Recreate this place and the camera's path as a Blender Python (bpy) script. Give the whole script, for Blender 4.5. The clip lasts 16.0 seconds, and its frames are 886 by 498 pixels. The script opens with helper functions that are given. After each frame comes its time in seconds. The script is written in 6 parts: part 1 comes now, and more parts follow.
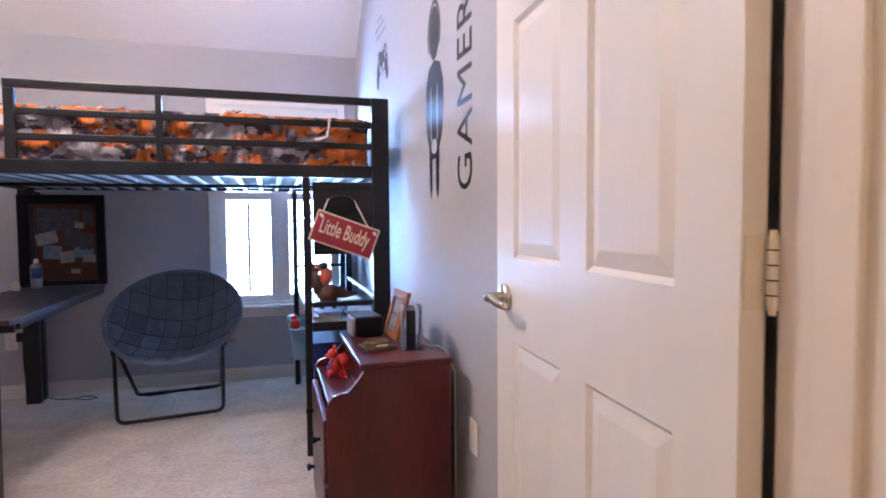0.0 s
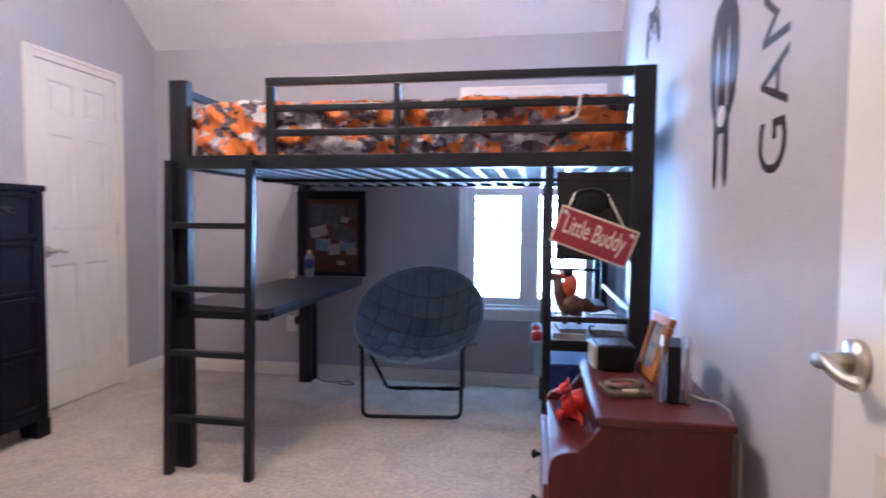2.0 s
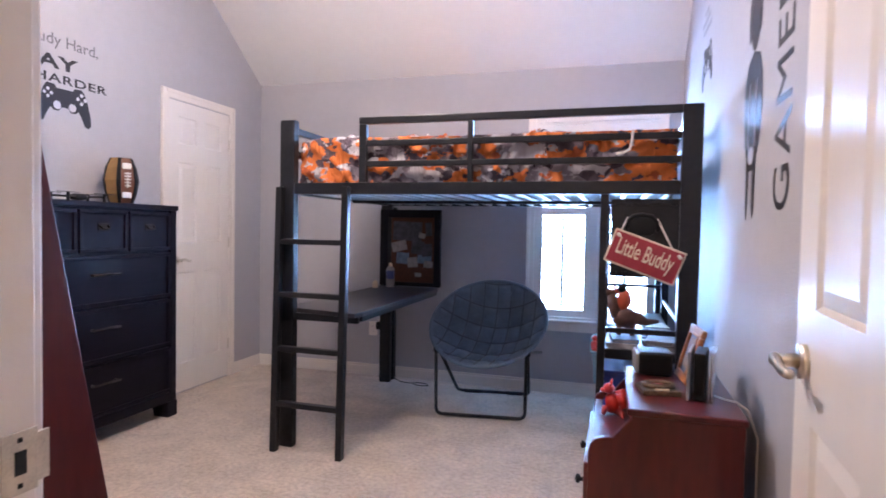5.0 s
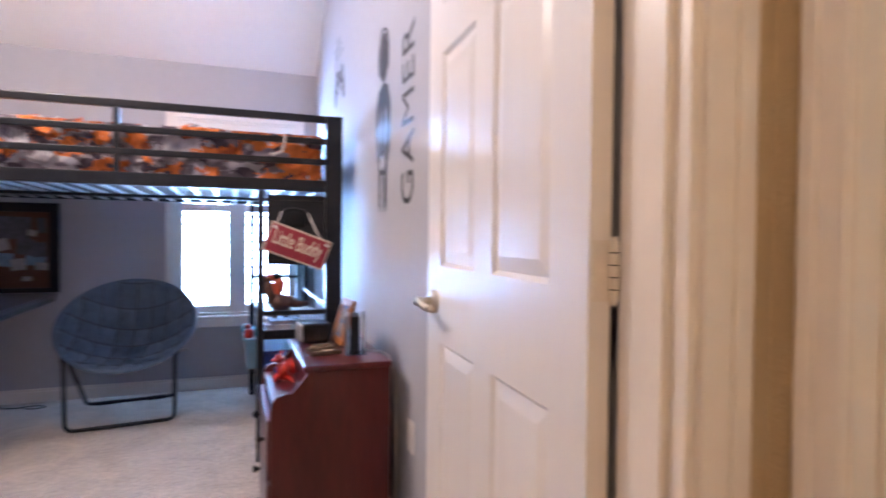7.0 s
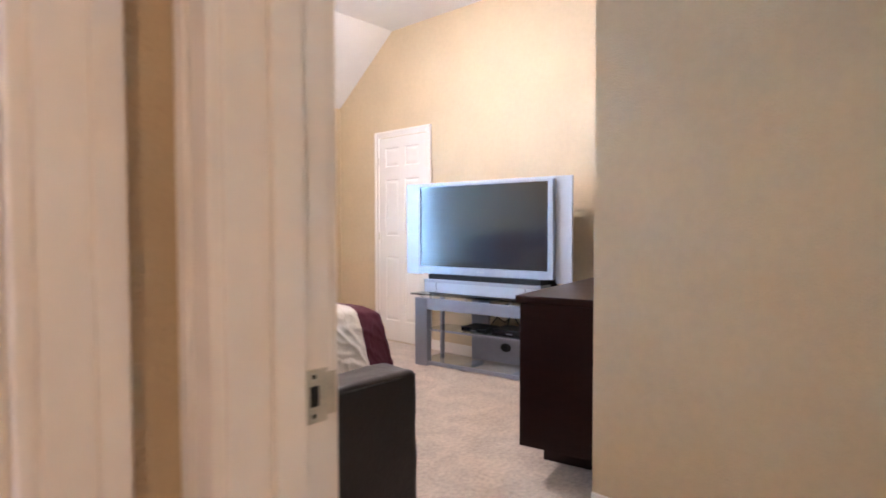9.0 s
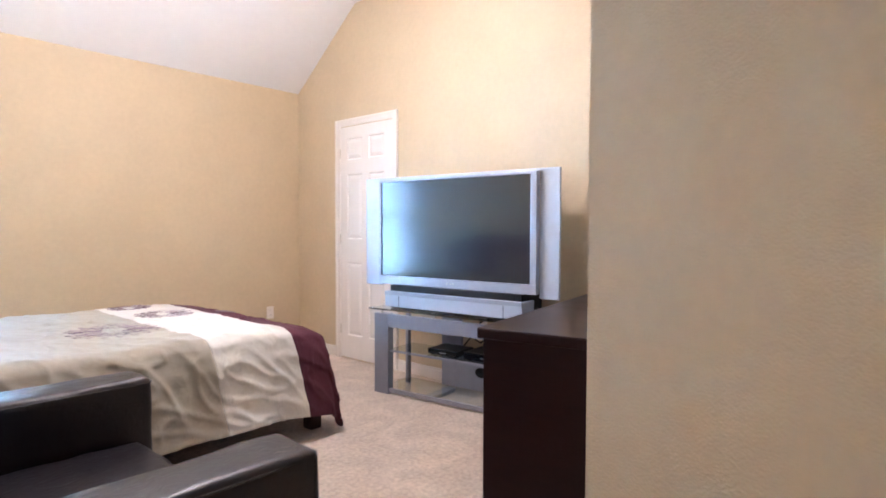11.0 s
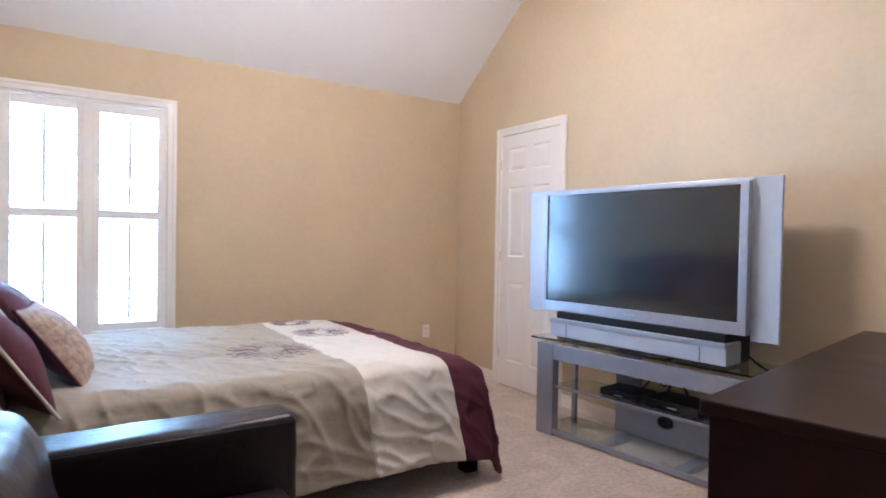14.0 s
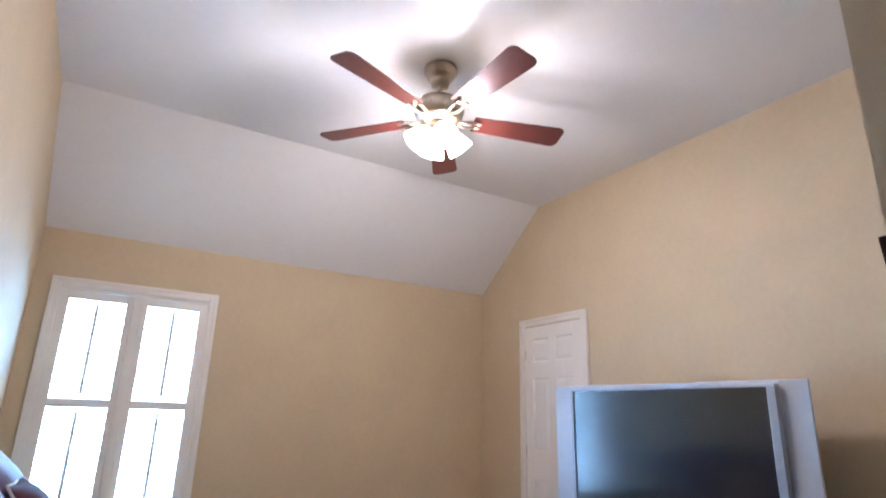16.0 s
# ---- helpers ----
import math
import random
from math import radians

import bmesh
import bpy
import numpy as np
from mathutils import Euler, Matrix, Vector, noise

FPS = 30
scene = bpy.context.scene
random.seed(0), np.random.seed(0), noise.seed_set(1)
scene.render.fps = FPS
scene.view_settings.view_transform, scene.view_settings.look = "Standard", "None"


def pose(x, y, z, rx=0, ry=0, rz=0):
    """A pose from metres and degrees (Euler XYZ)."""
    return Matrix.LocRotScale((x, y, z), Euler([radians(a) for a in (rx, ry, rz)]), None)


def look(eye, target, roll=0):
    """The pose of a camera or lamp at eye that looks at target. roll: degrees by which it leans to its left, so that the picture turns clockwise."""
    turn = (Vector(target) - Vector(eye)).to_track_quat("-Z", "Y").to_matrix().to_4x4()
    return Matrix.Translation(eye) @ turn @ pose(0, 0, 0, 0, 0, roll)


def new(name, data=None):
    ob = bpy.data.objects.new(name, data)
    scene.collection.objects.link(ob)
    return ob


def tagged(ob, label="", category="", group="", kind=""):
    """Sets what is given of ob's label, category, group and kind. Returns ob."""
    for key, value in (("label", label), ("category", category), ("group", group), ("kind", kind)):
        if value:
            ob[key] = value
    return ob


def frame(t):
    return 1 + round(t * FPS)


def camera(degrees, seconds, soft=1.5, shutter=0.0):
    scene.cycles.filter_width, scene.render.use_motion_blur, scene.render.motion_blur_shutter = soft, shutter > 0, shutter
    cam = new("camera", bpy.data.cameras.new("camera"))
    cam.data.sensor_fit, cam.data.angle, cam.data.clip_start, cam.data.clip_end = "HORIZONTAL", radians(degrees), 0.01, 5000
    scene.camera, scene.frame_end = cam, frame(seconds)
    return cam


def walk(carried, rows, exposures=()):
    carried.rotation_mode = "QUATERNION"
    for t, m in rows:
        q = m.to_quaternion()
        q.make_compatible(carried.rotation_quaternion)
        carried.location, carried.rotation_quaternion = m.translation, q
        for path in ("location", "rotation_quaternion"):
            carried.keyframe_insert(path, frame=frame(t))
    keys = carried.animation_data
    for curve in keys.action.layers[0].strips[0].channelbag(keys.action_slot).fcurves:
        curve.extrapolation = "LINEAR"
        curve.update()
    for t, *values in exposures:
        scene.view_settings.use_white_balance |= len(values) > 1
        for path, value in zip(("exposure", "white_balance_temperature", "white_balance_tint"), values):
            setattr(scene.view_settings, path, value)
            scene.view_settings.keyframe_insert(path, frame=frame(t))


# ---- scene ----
cam = camera(75.6, 16.0, 1.75, 0.5)
PATH = [
    (0, (-0.054, -0.378, 1.156), (0.53, 1.532, 1.055), -0.4),
    (0.5, (0.02, -0.23, 1.163), (0.47, 1.716, 1.063), -0.3),
    (1, (0.037, -0.127, 1.17), (0.342, 1.846, 1.057), -0.2),
    (1.5, (0.08, 0.005, 1.164), (0.092, 2.002, 1.053), 0.2),
    (2, (0.079, 0.09, 1.153), (-0.245, 2.061, 1.047), 0.5),
    (2.5, (0.083, 0.108, 1.145), (-0.477, 2.025, 1.044), 0.8),
    (3, (0.084, 0.086, 1.152), (-0.613, 1.958, 1.052), 1.0),
    (3.2, (0.079, 0.058, 1.156), (-0.648, 1.919, 1.06), 1.1),
    (5.3, (0.179, -0.332, 1.195), (-0.306, 1.607, 1.132), 1.0),
    (5.5, (0.17, -0.387, 1.192), (-0.243, 1.569, 1.131), 1.0),
    (6, (0.14, -0.447, 1.174), (-0.091, 1.539, 1.116), 1.0),
    (6.5, (0.058, -0.479, 1.161), (0.275, 1.508, 1.115), 0.8),
    (7, (-0.009, -0.541, 1.138), (0.684, 1.334, 1.098), 0.6),
    (7.5, (0.023, -0.581, 1.153), (1.055, 1.13, 1.084), 0.2),
    (8, (0.125, -0.598, 1.146), (1.362, 0.972, 1.068), -0.2),
    (8.5, (0.286, -0.593, 1.152), (1.671, 0.848, 1.068), -0.4),
    (9, (0.402, -0.598, 1.140), (1.879, 0.748, 1.067), -0.1),
    (9.5, (0.576, -0.486, 1.122), (2.076, 0.836, 1.049), 0.0),
    (9.7, (0.618, -0.457, 1.116), (2.134, 0.846, 1.045), 0.2),
    (11.8, (1.288, -0.049, 1.172), (2.729, 1.336, 1.104), 0.1),
    (12, (1.312, 0.003, 1.166), (2.725, 1.417, 1.103), 0.3),
    (12.5, (1.41, 0.124, 1.168), (2.776, 1.584, 1.113), 0.5),
    (13, (1.403, 0.19, 1.18), (2.73, 1.686, 1.132), 0.6),
    (13.5, (1.347, 0.177, 1.186), (2.555, 1.77, 1.143), 0.7),
    (14, (1.293, 0.116, 1.194), (2.388, 1.789, 1.16), 1.0),
    (14.5, (1.27, 0.054, 1.226), (2.311, 1.761, 1.25), 1.1),
    (15, (1.257, 0.024, 1.266), (2.278, 1.734, 1.454), 1.3),
    (15.5, (1.239, 0.016, 1.293), (2.234, 1.705, 1.689), 1.5),
    (16, (1.209, 0.017, 1.293), (2.184, 1.668, 1.861), 1.7),
]
# the clip's camera darkens its picture as it tilts up to the lit fan
EXPOSURES = [(0.0, 1.15, 6470, 23), (1.5, 1.15, 6420, 23), (2.5, 1.20, 6200, 21), (3.2, 1.20, 6200, 21), (5.5, 1.20, 6550, 23), (8.0, 1.24, 6260, 23), (9.0, 1.37, 5900, 22), (9.5, 1.42, 5850, 22), (12.0, 1.34, 5700, 21), (13.0, 1.18, 5700, 21), (14.0, 0.90, 5680, 21), (14.5, 0.78, 5680, 21), (15.5, 0.43, 5720, 21), (16.0, 0.32, 5720, 21)]
walk(cam, [(t, look(eye, target, roll)) for t, eye, target, roll in PATH], EXPOSURES)


# ---- world, lamps, exposure ----
world = bpy.data.worlds.new("sky")
scene.world = world
world.use_nodes = True
wn, wl = world.node_tree.nodes, world.node_tree.links
sky = wn.new("ShaderNodeTexSky")
sky.sky_type, sky.sun_disc = "NISHITA", False
sky.sun_elevation, sky.sun_rotation = radians(50), radians(150)
wl.new(sky.outputs[0], wn["Background"].inputs[0])
wn["Background"].inputs[1].default_value = 0.10

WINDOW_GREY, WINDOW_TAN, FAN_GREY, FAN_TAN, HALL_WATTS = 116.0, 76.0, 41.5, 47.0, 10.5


def lamp(name, kind, where, energy, colour, size=0.1, size_y=None):
    data = bpy.data.lights.new(name, kind)
    data.energy, data.color = energy, colour
    if kind == "AREA":
        data.shape, data.size, data.size_y = "RECTANGLE", size, size_y or size
    else:
        data.shadow_soft_size = size
    ob = new(name, data)
    ob.matrix_basis = where
    return ob


# daylight standing in both window openings
lamp("window_light", "AREA", look((0.03, 4.165, 1.27), (0.0, 1.5, 0.25)), WINDOW_GREY, (0.22, 0.50, 1.0), 0.84, 1.42)
lamp("window_light", "AREA", look((1.392, 4.64, 1.30), (1.392, 0, 1.30)), WINDOW_TAN, (0.34, 0.68, 1.0), 0.92, 1.51)


# ---- materials ----
def mat(name, colour, rough=0.6, metal=0.0, vary=0.08, scale=6.0, bump=0.0, bscale=250.0, second=None, coat=0.0,
        stretch=(1, 1, 1), spec=0.5, worn=0.0):
    """A surface with colour variation at two scales, fine relief and a little uneven gloss."""
    m = bpy.data.materials.new(name)
    m.use_nodes = True
    n, l = m.node_tree.nodes, m.node_tree.links
    b = n["Principled BSDF"]
    co = n.new("ShaderNodeTexCoord")
    mp = n.new("ShaderNodeMapping")
    mp.inputs["Scale"].default_value = stretch
    l.new(co.outputs["Object"], mp.inputs["Vector"])
    big, fine = n.new("ShaderNodeTexNoise"), n.new("ShaderNodeTexNoise")
    big.inputs["Scale"].default_value, big.inputs["Detail"].default_value = scale, 4
    fine.inputs["Scale"].default_value, fine.inputs["Detail"].default_value = scale * 9, 3
    mixn = n.new("ShaderNodeMix")
    mixn.inputs["Factor"].default_value = 0.4
    ramp = n.new("ShaderNodeValToRGB")
    lo = second if second else tuple(c * (1 - vary) for c in colour)
    hi = colour if second else tuple(min(1, c * (1 + vary)) for c in colour)
    ramp.color_ramp.elements[0].position, ramp.color_ramp.elements[1].position = 0.36, 0.64
    ramp.color_ramp.elements[0].color, ramp.color_ramp.elements[1].color = (*lo, 1), (*hi, 1)
    l.new(mp.outputs[0], big.inputs["Vector"])
    l.new(mp.outputs[0], fine.inputs["Vector"])
    l.new(big.outputs["Fac"], mixn.inputs["A"])
    l.new(fine.outputs["Fac"], mixn.inputs["B"])
    l.new(mixn.outputs["Result"], ramp.inputs[0])
    l.new(ramp.outputs[0], b.inputs["Base Color"])
    rr = n.new("ShaderNodeMapRange")
    low, high = max(0.02, rough - 0.08), min(1, rough + 0.08)
    if low < 0.285 < high:
        low, high = (0.285, 0.36) if rough > 0.24 else (0.15, 0.262)
    rr.inputs["To Min"].default_value, rr.inputs["To Max"].default_value = low, high
    l.new(big.outputs["Fac"], rr.inputs["Value"])
    l.new(rr.outputs[0], b.inputs["Roughness"])
    b.inputs["Metallic"].default_value = metal
    b.inputs["Specular IOR Level"].default_value = spec
    b.inputs["Coat Weight"].default_value = coat
    b.inputs["Coat Roughness"].default_value = 0.15
    if bump:
        tex = n.new("ShaderNodeTexNoise")
        tex.inputs["Scale"].default_value, tex.inputs["Detail"].default_value = bscale, 4
        bp = n.new("ShaderNodeBump")
        bp.inputs["Strength"].default_value, bp.inputs["Distance"].default_value = bump, 0.004
        l.new(mp.outputs[0], tex.inputs["Vector"])
        l.new(tex.outputs["Fac"], bp.inputs["Height"])
        l.new(bp.outputs[0], b.inputs["Normal"])
    return m


def plain(name, colour, rough):
    """An even sheet of moulded plastic or glass."""
    m = bpy.data.materials.new(name)
    m.use_nodes = True
    b = m.node_tree.nodes["Principled BSDF"]
    b.inputs["Base Color"].default_value = (*colour, 1)
    b.inputs["Roughness"].default_value = rough
    return m


def glow(name, colour, strength):
    m = bpy.data.materials.new(name)
    m.use_nodes = True
    b = m.node_tree.nodes["Principled BSDF"]
    b.inputs["Base Color"].default_value = (*colour, 1)
    b.inputs["Emission Color"].default_value = (*colour, 1)
    b.inputs["Emission Strength"].default_value = strength
    return m


def glassy(name, tint, rough=0.02):
    m = bpy.data.materials.new(name)
    m.use_nodes = True
    b = m.node_tree.nodes["Principled BSDF"]
    b.inputs["Base Color"].default_value = (*tint, 1)
    b.inputs["Transmission Weight"].default_value = 1.0
    b.inputs["Roughness"].default_value = rough
    b.inputs["IOR"].default_value = 1.45
    return m


def camo():
    """Printed camouflage cotton in orange, pale grey, mid grey and dark plum."""
    m = mat("camouflage_cotton", (0.5, 0.5, 0.5), 0.85, bump=0.25, bscale=700)
    n, l = m.node_tree.nodes, m.node_tree.links
    b = n["Principled BSDF"]
    co = n.new("ShaderNodeTexCoord")
    last = None
    layers = ((7.0, 0.0, 0.49, (0.22, 0.18, 0.205), (0.085, 0.058, 0.075)), (7.5, 7.3, 0.515, None, (0.42, 0.38, 0.40)), (6.8, 3.1, 0.500, None, (0.66, 0.165, 0.035)),
              (8.5, 11.0, 0.61, None, (0.40, 0.085, 0.024)), (8.0, 17.0, 0.60, None, (0.075, 0.05, 0.062)), (9.5, 23.0, 0.63, None, (0.52, 0.49, 0.51)))
    for scale, off, cut, base, colour in layers:
        mp = n.new("ShaderNodeMapping")
        mp.inputs["Location"].default_value = (off, off * 0.7, off * 1.3)
        mp.inputs["Scale"].default_value = (1.0, 1.5, 1.5)
        l.new(co.outputs["Object"], mp.inputs["Vector"])
        t = n.new("ShaderNodeTexNoise")
        t.inputs["Scale"].default_value, t.inputs["Detail"].default_value, t.inputs["Roughness"].default_value = scale, 4, 0.5
        l.new(mp.outputs[0], t.inputs["Vector"])
        r = n.new("ShaderNodeValToRGB")
        r.color_ramp.interpolation = "CONSTANT"
        r.color_ramp.elements[0].color, r.color_ramp.elements[1].color = (0, 0, 0, 1), (1, 1, 1, 1)
        r.color_ramp.elements[1].position = cut
        l.new(t.outputs["Fac"], r.inputs[0])
        mx = n.new("ShaderNodeMix")
        mx.data_type = "RGBA"
        l.new(r.outputs[0], mx.inputs["Factor"])
        if last is None:
            mx.inputs["A"].default_value = (*base, 1)
        else:
            l.new(last, mx.inputs["A"])
        mx.inputs["B"].default_value = (*colour, 1)
        last = mx.outputs["Result"]
    l.new(last, b.inputs["Base Color"])
    return m


def carpet():
    """Cut-pile carpet: specks of tuft, and broad patches where feet have turned the pile."""
    m = mat("beige_carpet", (0.68, 0.56, 0.46), 0.95, scale=45, second=(0.44, 0.35, 0.28), bump=1.0, bscale=160, spec=0.1)
    n, l = m.node_tree.nodes, m.node_tree.links
    b = n["Principled BSDF"]
    colour = b.inputs["Base Color"].links[0].from_socket
    co, t, r, mx = n.new("ShaderNodeTexCoord"), n.new("ShaderNodeTexNoise"), n.new("ShaderNodeMapRange"), n.new("ShaderNodeMix")
    t.inputs["Scale"].default_value, t.inputs["Detail"].default_value, t.inputs["Distortion"].default_value = 4.5, 5, 0.8
    r.inputs["From Min"].default_value, r.inputs["From Max"].default_value = 0.35, 0.65
    r.inputs["To Min"].default_value, r.inputs["To Max"].default_value = 0.84, 1.06
    l.new(co.outputs["Object"], t.inputs["Vector"])
    l.new(t.outputs["Fac"], r.inputs["Value"])
    mx.data_type, mx.blend_type = "RGBA", "MULTIPLY"
    mx.inputs["Factor"].default_value = 1.0
    l.new(colour, mx.inputs["A"])
    l.new(r.outputs[0], mx.inputs["B"])
    l.new(mx.outputs["Result"], b.inputs["Base Color"])
    b.inputs["Sheen Weight"].default_value = 0.25
    return m


def creased(m, scale, depth, stretch=(1, 1, 1)):
    """Sharp-edged soft creases, as in cloth or leather that has been sat on."""
    n, l = m.node_tree.nodes, m.node_tree.links
    b = n["Principled BSDF"]
    fine = b.inputs["Normal"].links[0].from_node
    co, mp, t = n.new("ShaderNodeTexCoord"), n.new("ShaderNodeMapping"), n.new("ShaderNodeTexNoise")
    mp.inputs["Scale"].default_value = stretch
    t.inputs["Scale"].default_value, t.inputs["Detail"].default_value, t.inputs["Distortion"].default_value = scale, 2, 0.9
    off, size, bp = n.new("ShaderNodeMath"), n.new("ShaderNodeMath"), n.new("ShaderNodeBump")
    off.operation, off.inputs[1].default_value, size.operation = "SUBTRACT", 0.5, "ABSOLUTE"
    bp.inputs["Strength"].default_value, bp.inputs["Distance"].default_value = 1.0, depth
    l.new(co.outputs["Object"], mp.inputs["Vector"])
    l.new(mp.outputs[0], t.inputs["Vector"])
    l.new(t.outputs["Fac"], off.inputs[0])
    l.new(off.outputs[0], size.inputs[0])
    l.new(size.outputs[0], bp.inputs["Height"])
    l.new(bp.outputs[0], fine.inputs["Normal"])


def lenticular(m):
    """A rear-projection screen's fine upright ridges: they spread a reflection sideways."""
    n, l = m.node_tree.nodes, m.node_tree.links
    b, t = n["Principled BSDF"], n.new("ShaderNodeTangent")
    t.direction_type, t.axis = "RADIAL", "Z"
    b.inputs["Anisotropic"].default_value = 0.65
    l.new(t.outputs[0], b.inputs["Tangent"])


GREY_WALL = mat("grey_wall_paint", (0.44, 0.43, 0.455), 0.62, vary=0.03, scale=2, bump=0.35, bscale=130, spec=0.25)
TAN_WALL = mat("tan_wall_paint", (0.58, 0.455, 0.295), 0.6, vary=0.045, scale=3, bump=0.65, bscale=140)
CEILING = mat("white_ceiling_paint", (0.76, 0.74, 0.73), 0.85, vary=0.02, scale=2, bump=0.3, bscale=110)
TRIM = mat("white_trim_paint", (0.78, 0.72, 0.66), 0.32, vary=0.03, scale=3, bump=0.05, bscale=60)
DOOR_PAINT = mat("white_door_paint", (0.78, 0.73, 0.68), 0.28, vary=0.025, scale=2, bump=0.16, bscale=150, stretch=(1, 1, 0.12))
CARPET = carpet()
BLACK_STEEL = mat("black_painted_steel", (0.012, 0.012, 0.014), 0.30, vary=0.3, scale=5, bump=0.04, bscale=300, spec=0.32)
BLACK_WOOD = mat("black_stained_wood", (0.007, 0.005, 0.010), 0.46, vary=0.35, scale=7, bump=0.10, bscale=90, stretch=(1, 0.15, 1), spec=0.16)
DARK_DESK = mat("dark_desk_board", (0.035, 0.030, 0.034), 0.25, vary=0.3, scale=9, stretch=(1, 0.15, 1))
CHERRY = mat("cherry_wood", (0.100, 0.013, 0.011), 0.26, scale=6, second=(0.060, 0.008, 0.008), stretch=(1, 1, 0.2), coat=0.12, spec=0.4)
ESPRESSO = mat("espresso_wood", (0.019, 0.0062, 0.0060), 0.36, scale=7, second=(0.013, 0.0045, 0.0048), stretch=(1, 0.2, 1), spec=0.22)
LEATHER = mat("black_leather", (0.010, 0.007, 0.010), 0.37, vary=0.15, scale=20, bump=0.16, bscale=200, spec=0.42)
DENIM = mat("blue_grey_chair_cloth", (0.118, 0.165, 0.225), 0.9, vary=0.14, scale=16, bump=0.5, bscale=500)
CAMO = camo()
TICKING = mat("dark_mattress_ticking", (0.11, 0.09, 0.085), 0.9, bump=0.2)
NICKEL = mat("brushed_nickel", (0.62, 0.57, 0.50), 0.25, 1.0, vary=0.05, scale=20)
STRIKE_STEEL = mat("worn_strike_plate", (0.55, 0.50, 0.43), 0.38, 1.0, vary=0.15, scale=40)
PAINTED_HINGE = mat("paint_covered_hinge", (0.74, 0.67, 0.58), 0.35, vary=0.06, scale=30)
DARK_HOLE = mat("dark_recess", (0.01, 0.009, 0.009), 0.9)
DECAL = mat("black_vinyl_decal", (0.020, 0.019, 0.024), 0.40, vary=0.2, scale=12, spec=0.4)
DECAL_PALE = mat("pale_vinyl_decal", (0.55, 0.54, 0.57), 0.35)
RED_SIGN = mat("red_sign_paint", (0.30, 0.022, 0.035), 0.55, vary=0.12, scale=20)
CREAM = mat("cream_paint", (0.70, 0.58, 0.43), 0.6, vary=0.06, scale=20)
CORK = mat("cork", (0.11, 0.042, 0.022), 0.9, scale=60, second=(0.06, 0.022, 0.013), bump=0.3)
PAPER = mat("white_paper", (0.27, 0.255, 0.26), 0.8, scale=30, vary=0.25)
PAPER_BLUE = mat("blue_card", (0.13, 0.19, 0.28), 0.7, scale=25, vary=0.4)
PAPER_DARK = mat("dark_photo_card", (0.05, 0.045, 0.06), 0.4, scale=25, vary=0.6)
RED_PLASTIC = mat("red_plastic", (0.50, 0.028, 0.018), 0.28, vary=0.1)
BLUE_PLASTIC = mat("blue_plastic", (0.02, 0.035, 0.16), 0.25, vary=0.15)
TEAL_PLASTIC = mat("teal_plastic", (0.10, 0.36, 0.42), 0.35, vary=0.1)
CLEAR_BIN = mat("clear_teal_bin_plastic", (0.15, 0.29, 0.38), 0.25, vary=0.15, scale=20)
GOLD_PLASTIC = mat("gold_plastic", (0.42, 0.24, 0.05), 0.35, vary=0.2)
BLACK_PLASTIC = mat("black_plastic", (0.006, 0.006, 0.007), 0.45, vary=0.2, spec=0.25)
GREY_PLASTIC = mat("grey_plastic", (0.30, 0.29, 0.29), 0.45, vary=0.08)
DARK_GREY = mat("dark_grey_vinyl_wrap", (0.13, 0.13, 0.14), 0.45, vary=0.08)
SILVER_PLASTIC = mat("silver_plastic", (0.33, 0.36, 0.42), 0.36, 0.35, vary=0.05, scale=20)
SILVER_LIGHT = mat("pale_silver_plastic", (0.42, 0.46, 0.53), 0.42, 0.15, vary=0.04, scale=20)
SILVER_PAINT = mat("silver_painted_metal", (0.27, 0.28, 0.33), 0.38, 0.4, vary=0.05, scale=20)
SCREEN = plain("dark_tv_screen", (0.006, 0.007, 0.010), 0.15)
SCREEN.node_tree.nodes["Principled BSDF"].inputs["Specular IOR Level"].default_value = 0.8
SLAT_STEEL = mat("bare_grey_steel_slat", (0.42, 0.42, 0.43), 0.3, 0.4, vary=0.1, scale=12)
lenticular(SCREEN)
BROWN_LEATHERETTE = mat("brown_football_print", (0.14, 0.045, 0.022), 0.4, vary=0.15, scale=40, bump=0.2)
TAN_CARD = mat("tan_cardboard", (0.36, 0.20, 0.075), 0.7, vary=0.12, scale=30)
WHITE_PRINT = mat("white_print", (0.75, 0.73, 0.72), 0.6)
ORANGE_WOOD = mat("honey_pine", (0.42, 0.16, 0.045), 0.35, scale=10, second=(0.30, 0.10, 0.03), stretch=(0.2, 1, 1))
BROWN_TOY = mat("brown_toy", (0.10, 0.040, 0.024), 0.6, vary=0.2, scale=40)
BRONZE = mat("bronze_plaque", (0.14, 0.10, 0.065), 0.45, 0.5, vary=0.4, scale=60, bump=0.5, bscale=200)
SAGE = mat("sage_grey_cotton", (0.365, 0.322, 0.258), 0.8, vary=0.06, scale=5, bump=0.25, bscale=700)
IVORY = mat("ivory_cotton", (0.64, 0.60, 0.54), 0.85, vary=0.04, scale=5, bump=0.25, bscale=700)
MAROON = mat("maroon_cotton", (0.075, 0.012, 0.024), 0.85, vary=0.12, scale=8, bump=0.25, bscale=700)
PLUM = mat("plum_satin", (0.075, 0.040, 0.080), 0.55, vary=0.15, scale=8, bump=0.2)
QUILT_BEIGE = mat("quilted_beige_cloth", (0.46, 0.36, 0.29), 0.85, scale=38, second=(0.20, 0.13, 0.11), bump=0.5, bscale=60)
PIPING = mat("pale_piping", (0.66, 0.60, 0.55), 0.7)
THREAD = mat("plum_embroidery_thread", (0.23, 0.155, 0.185), 0.6, vary=0.2)
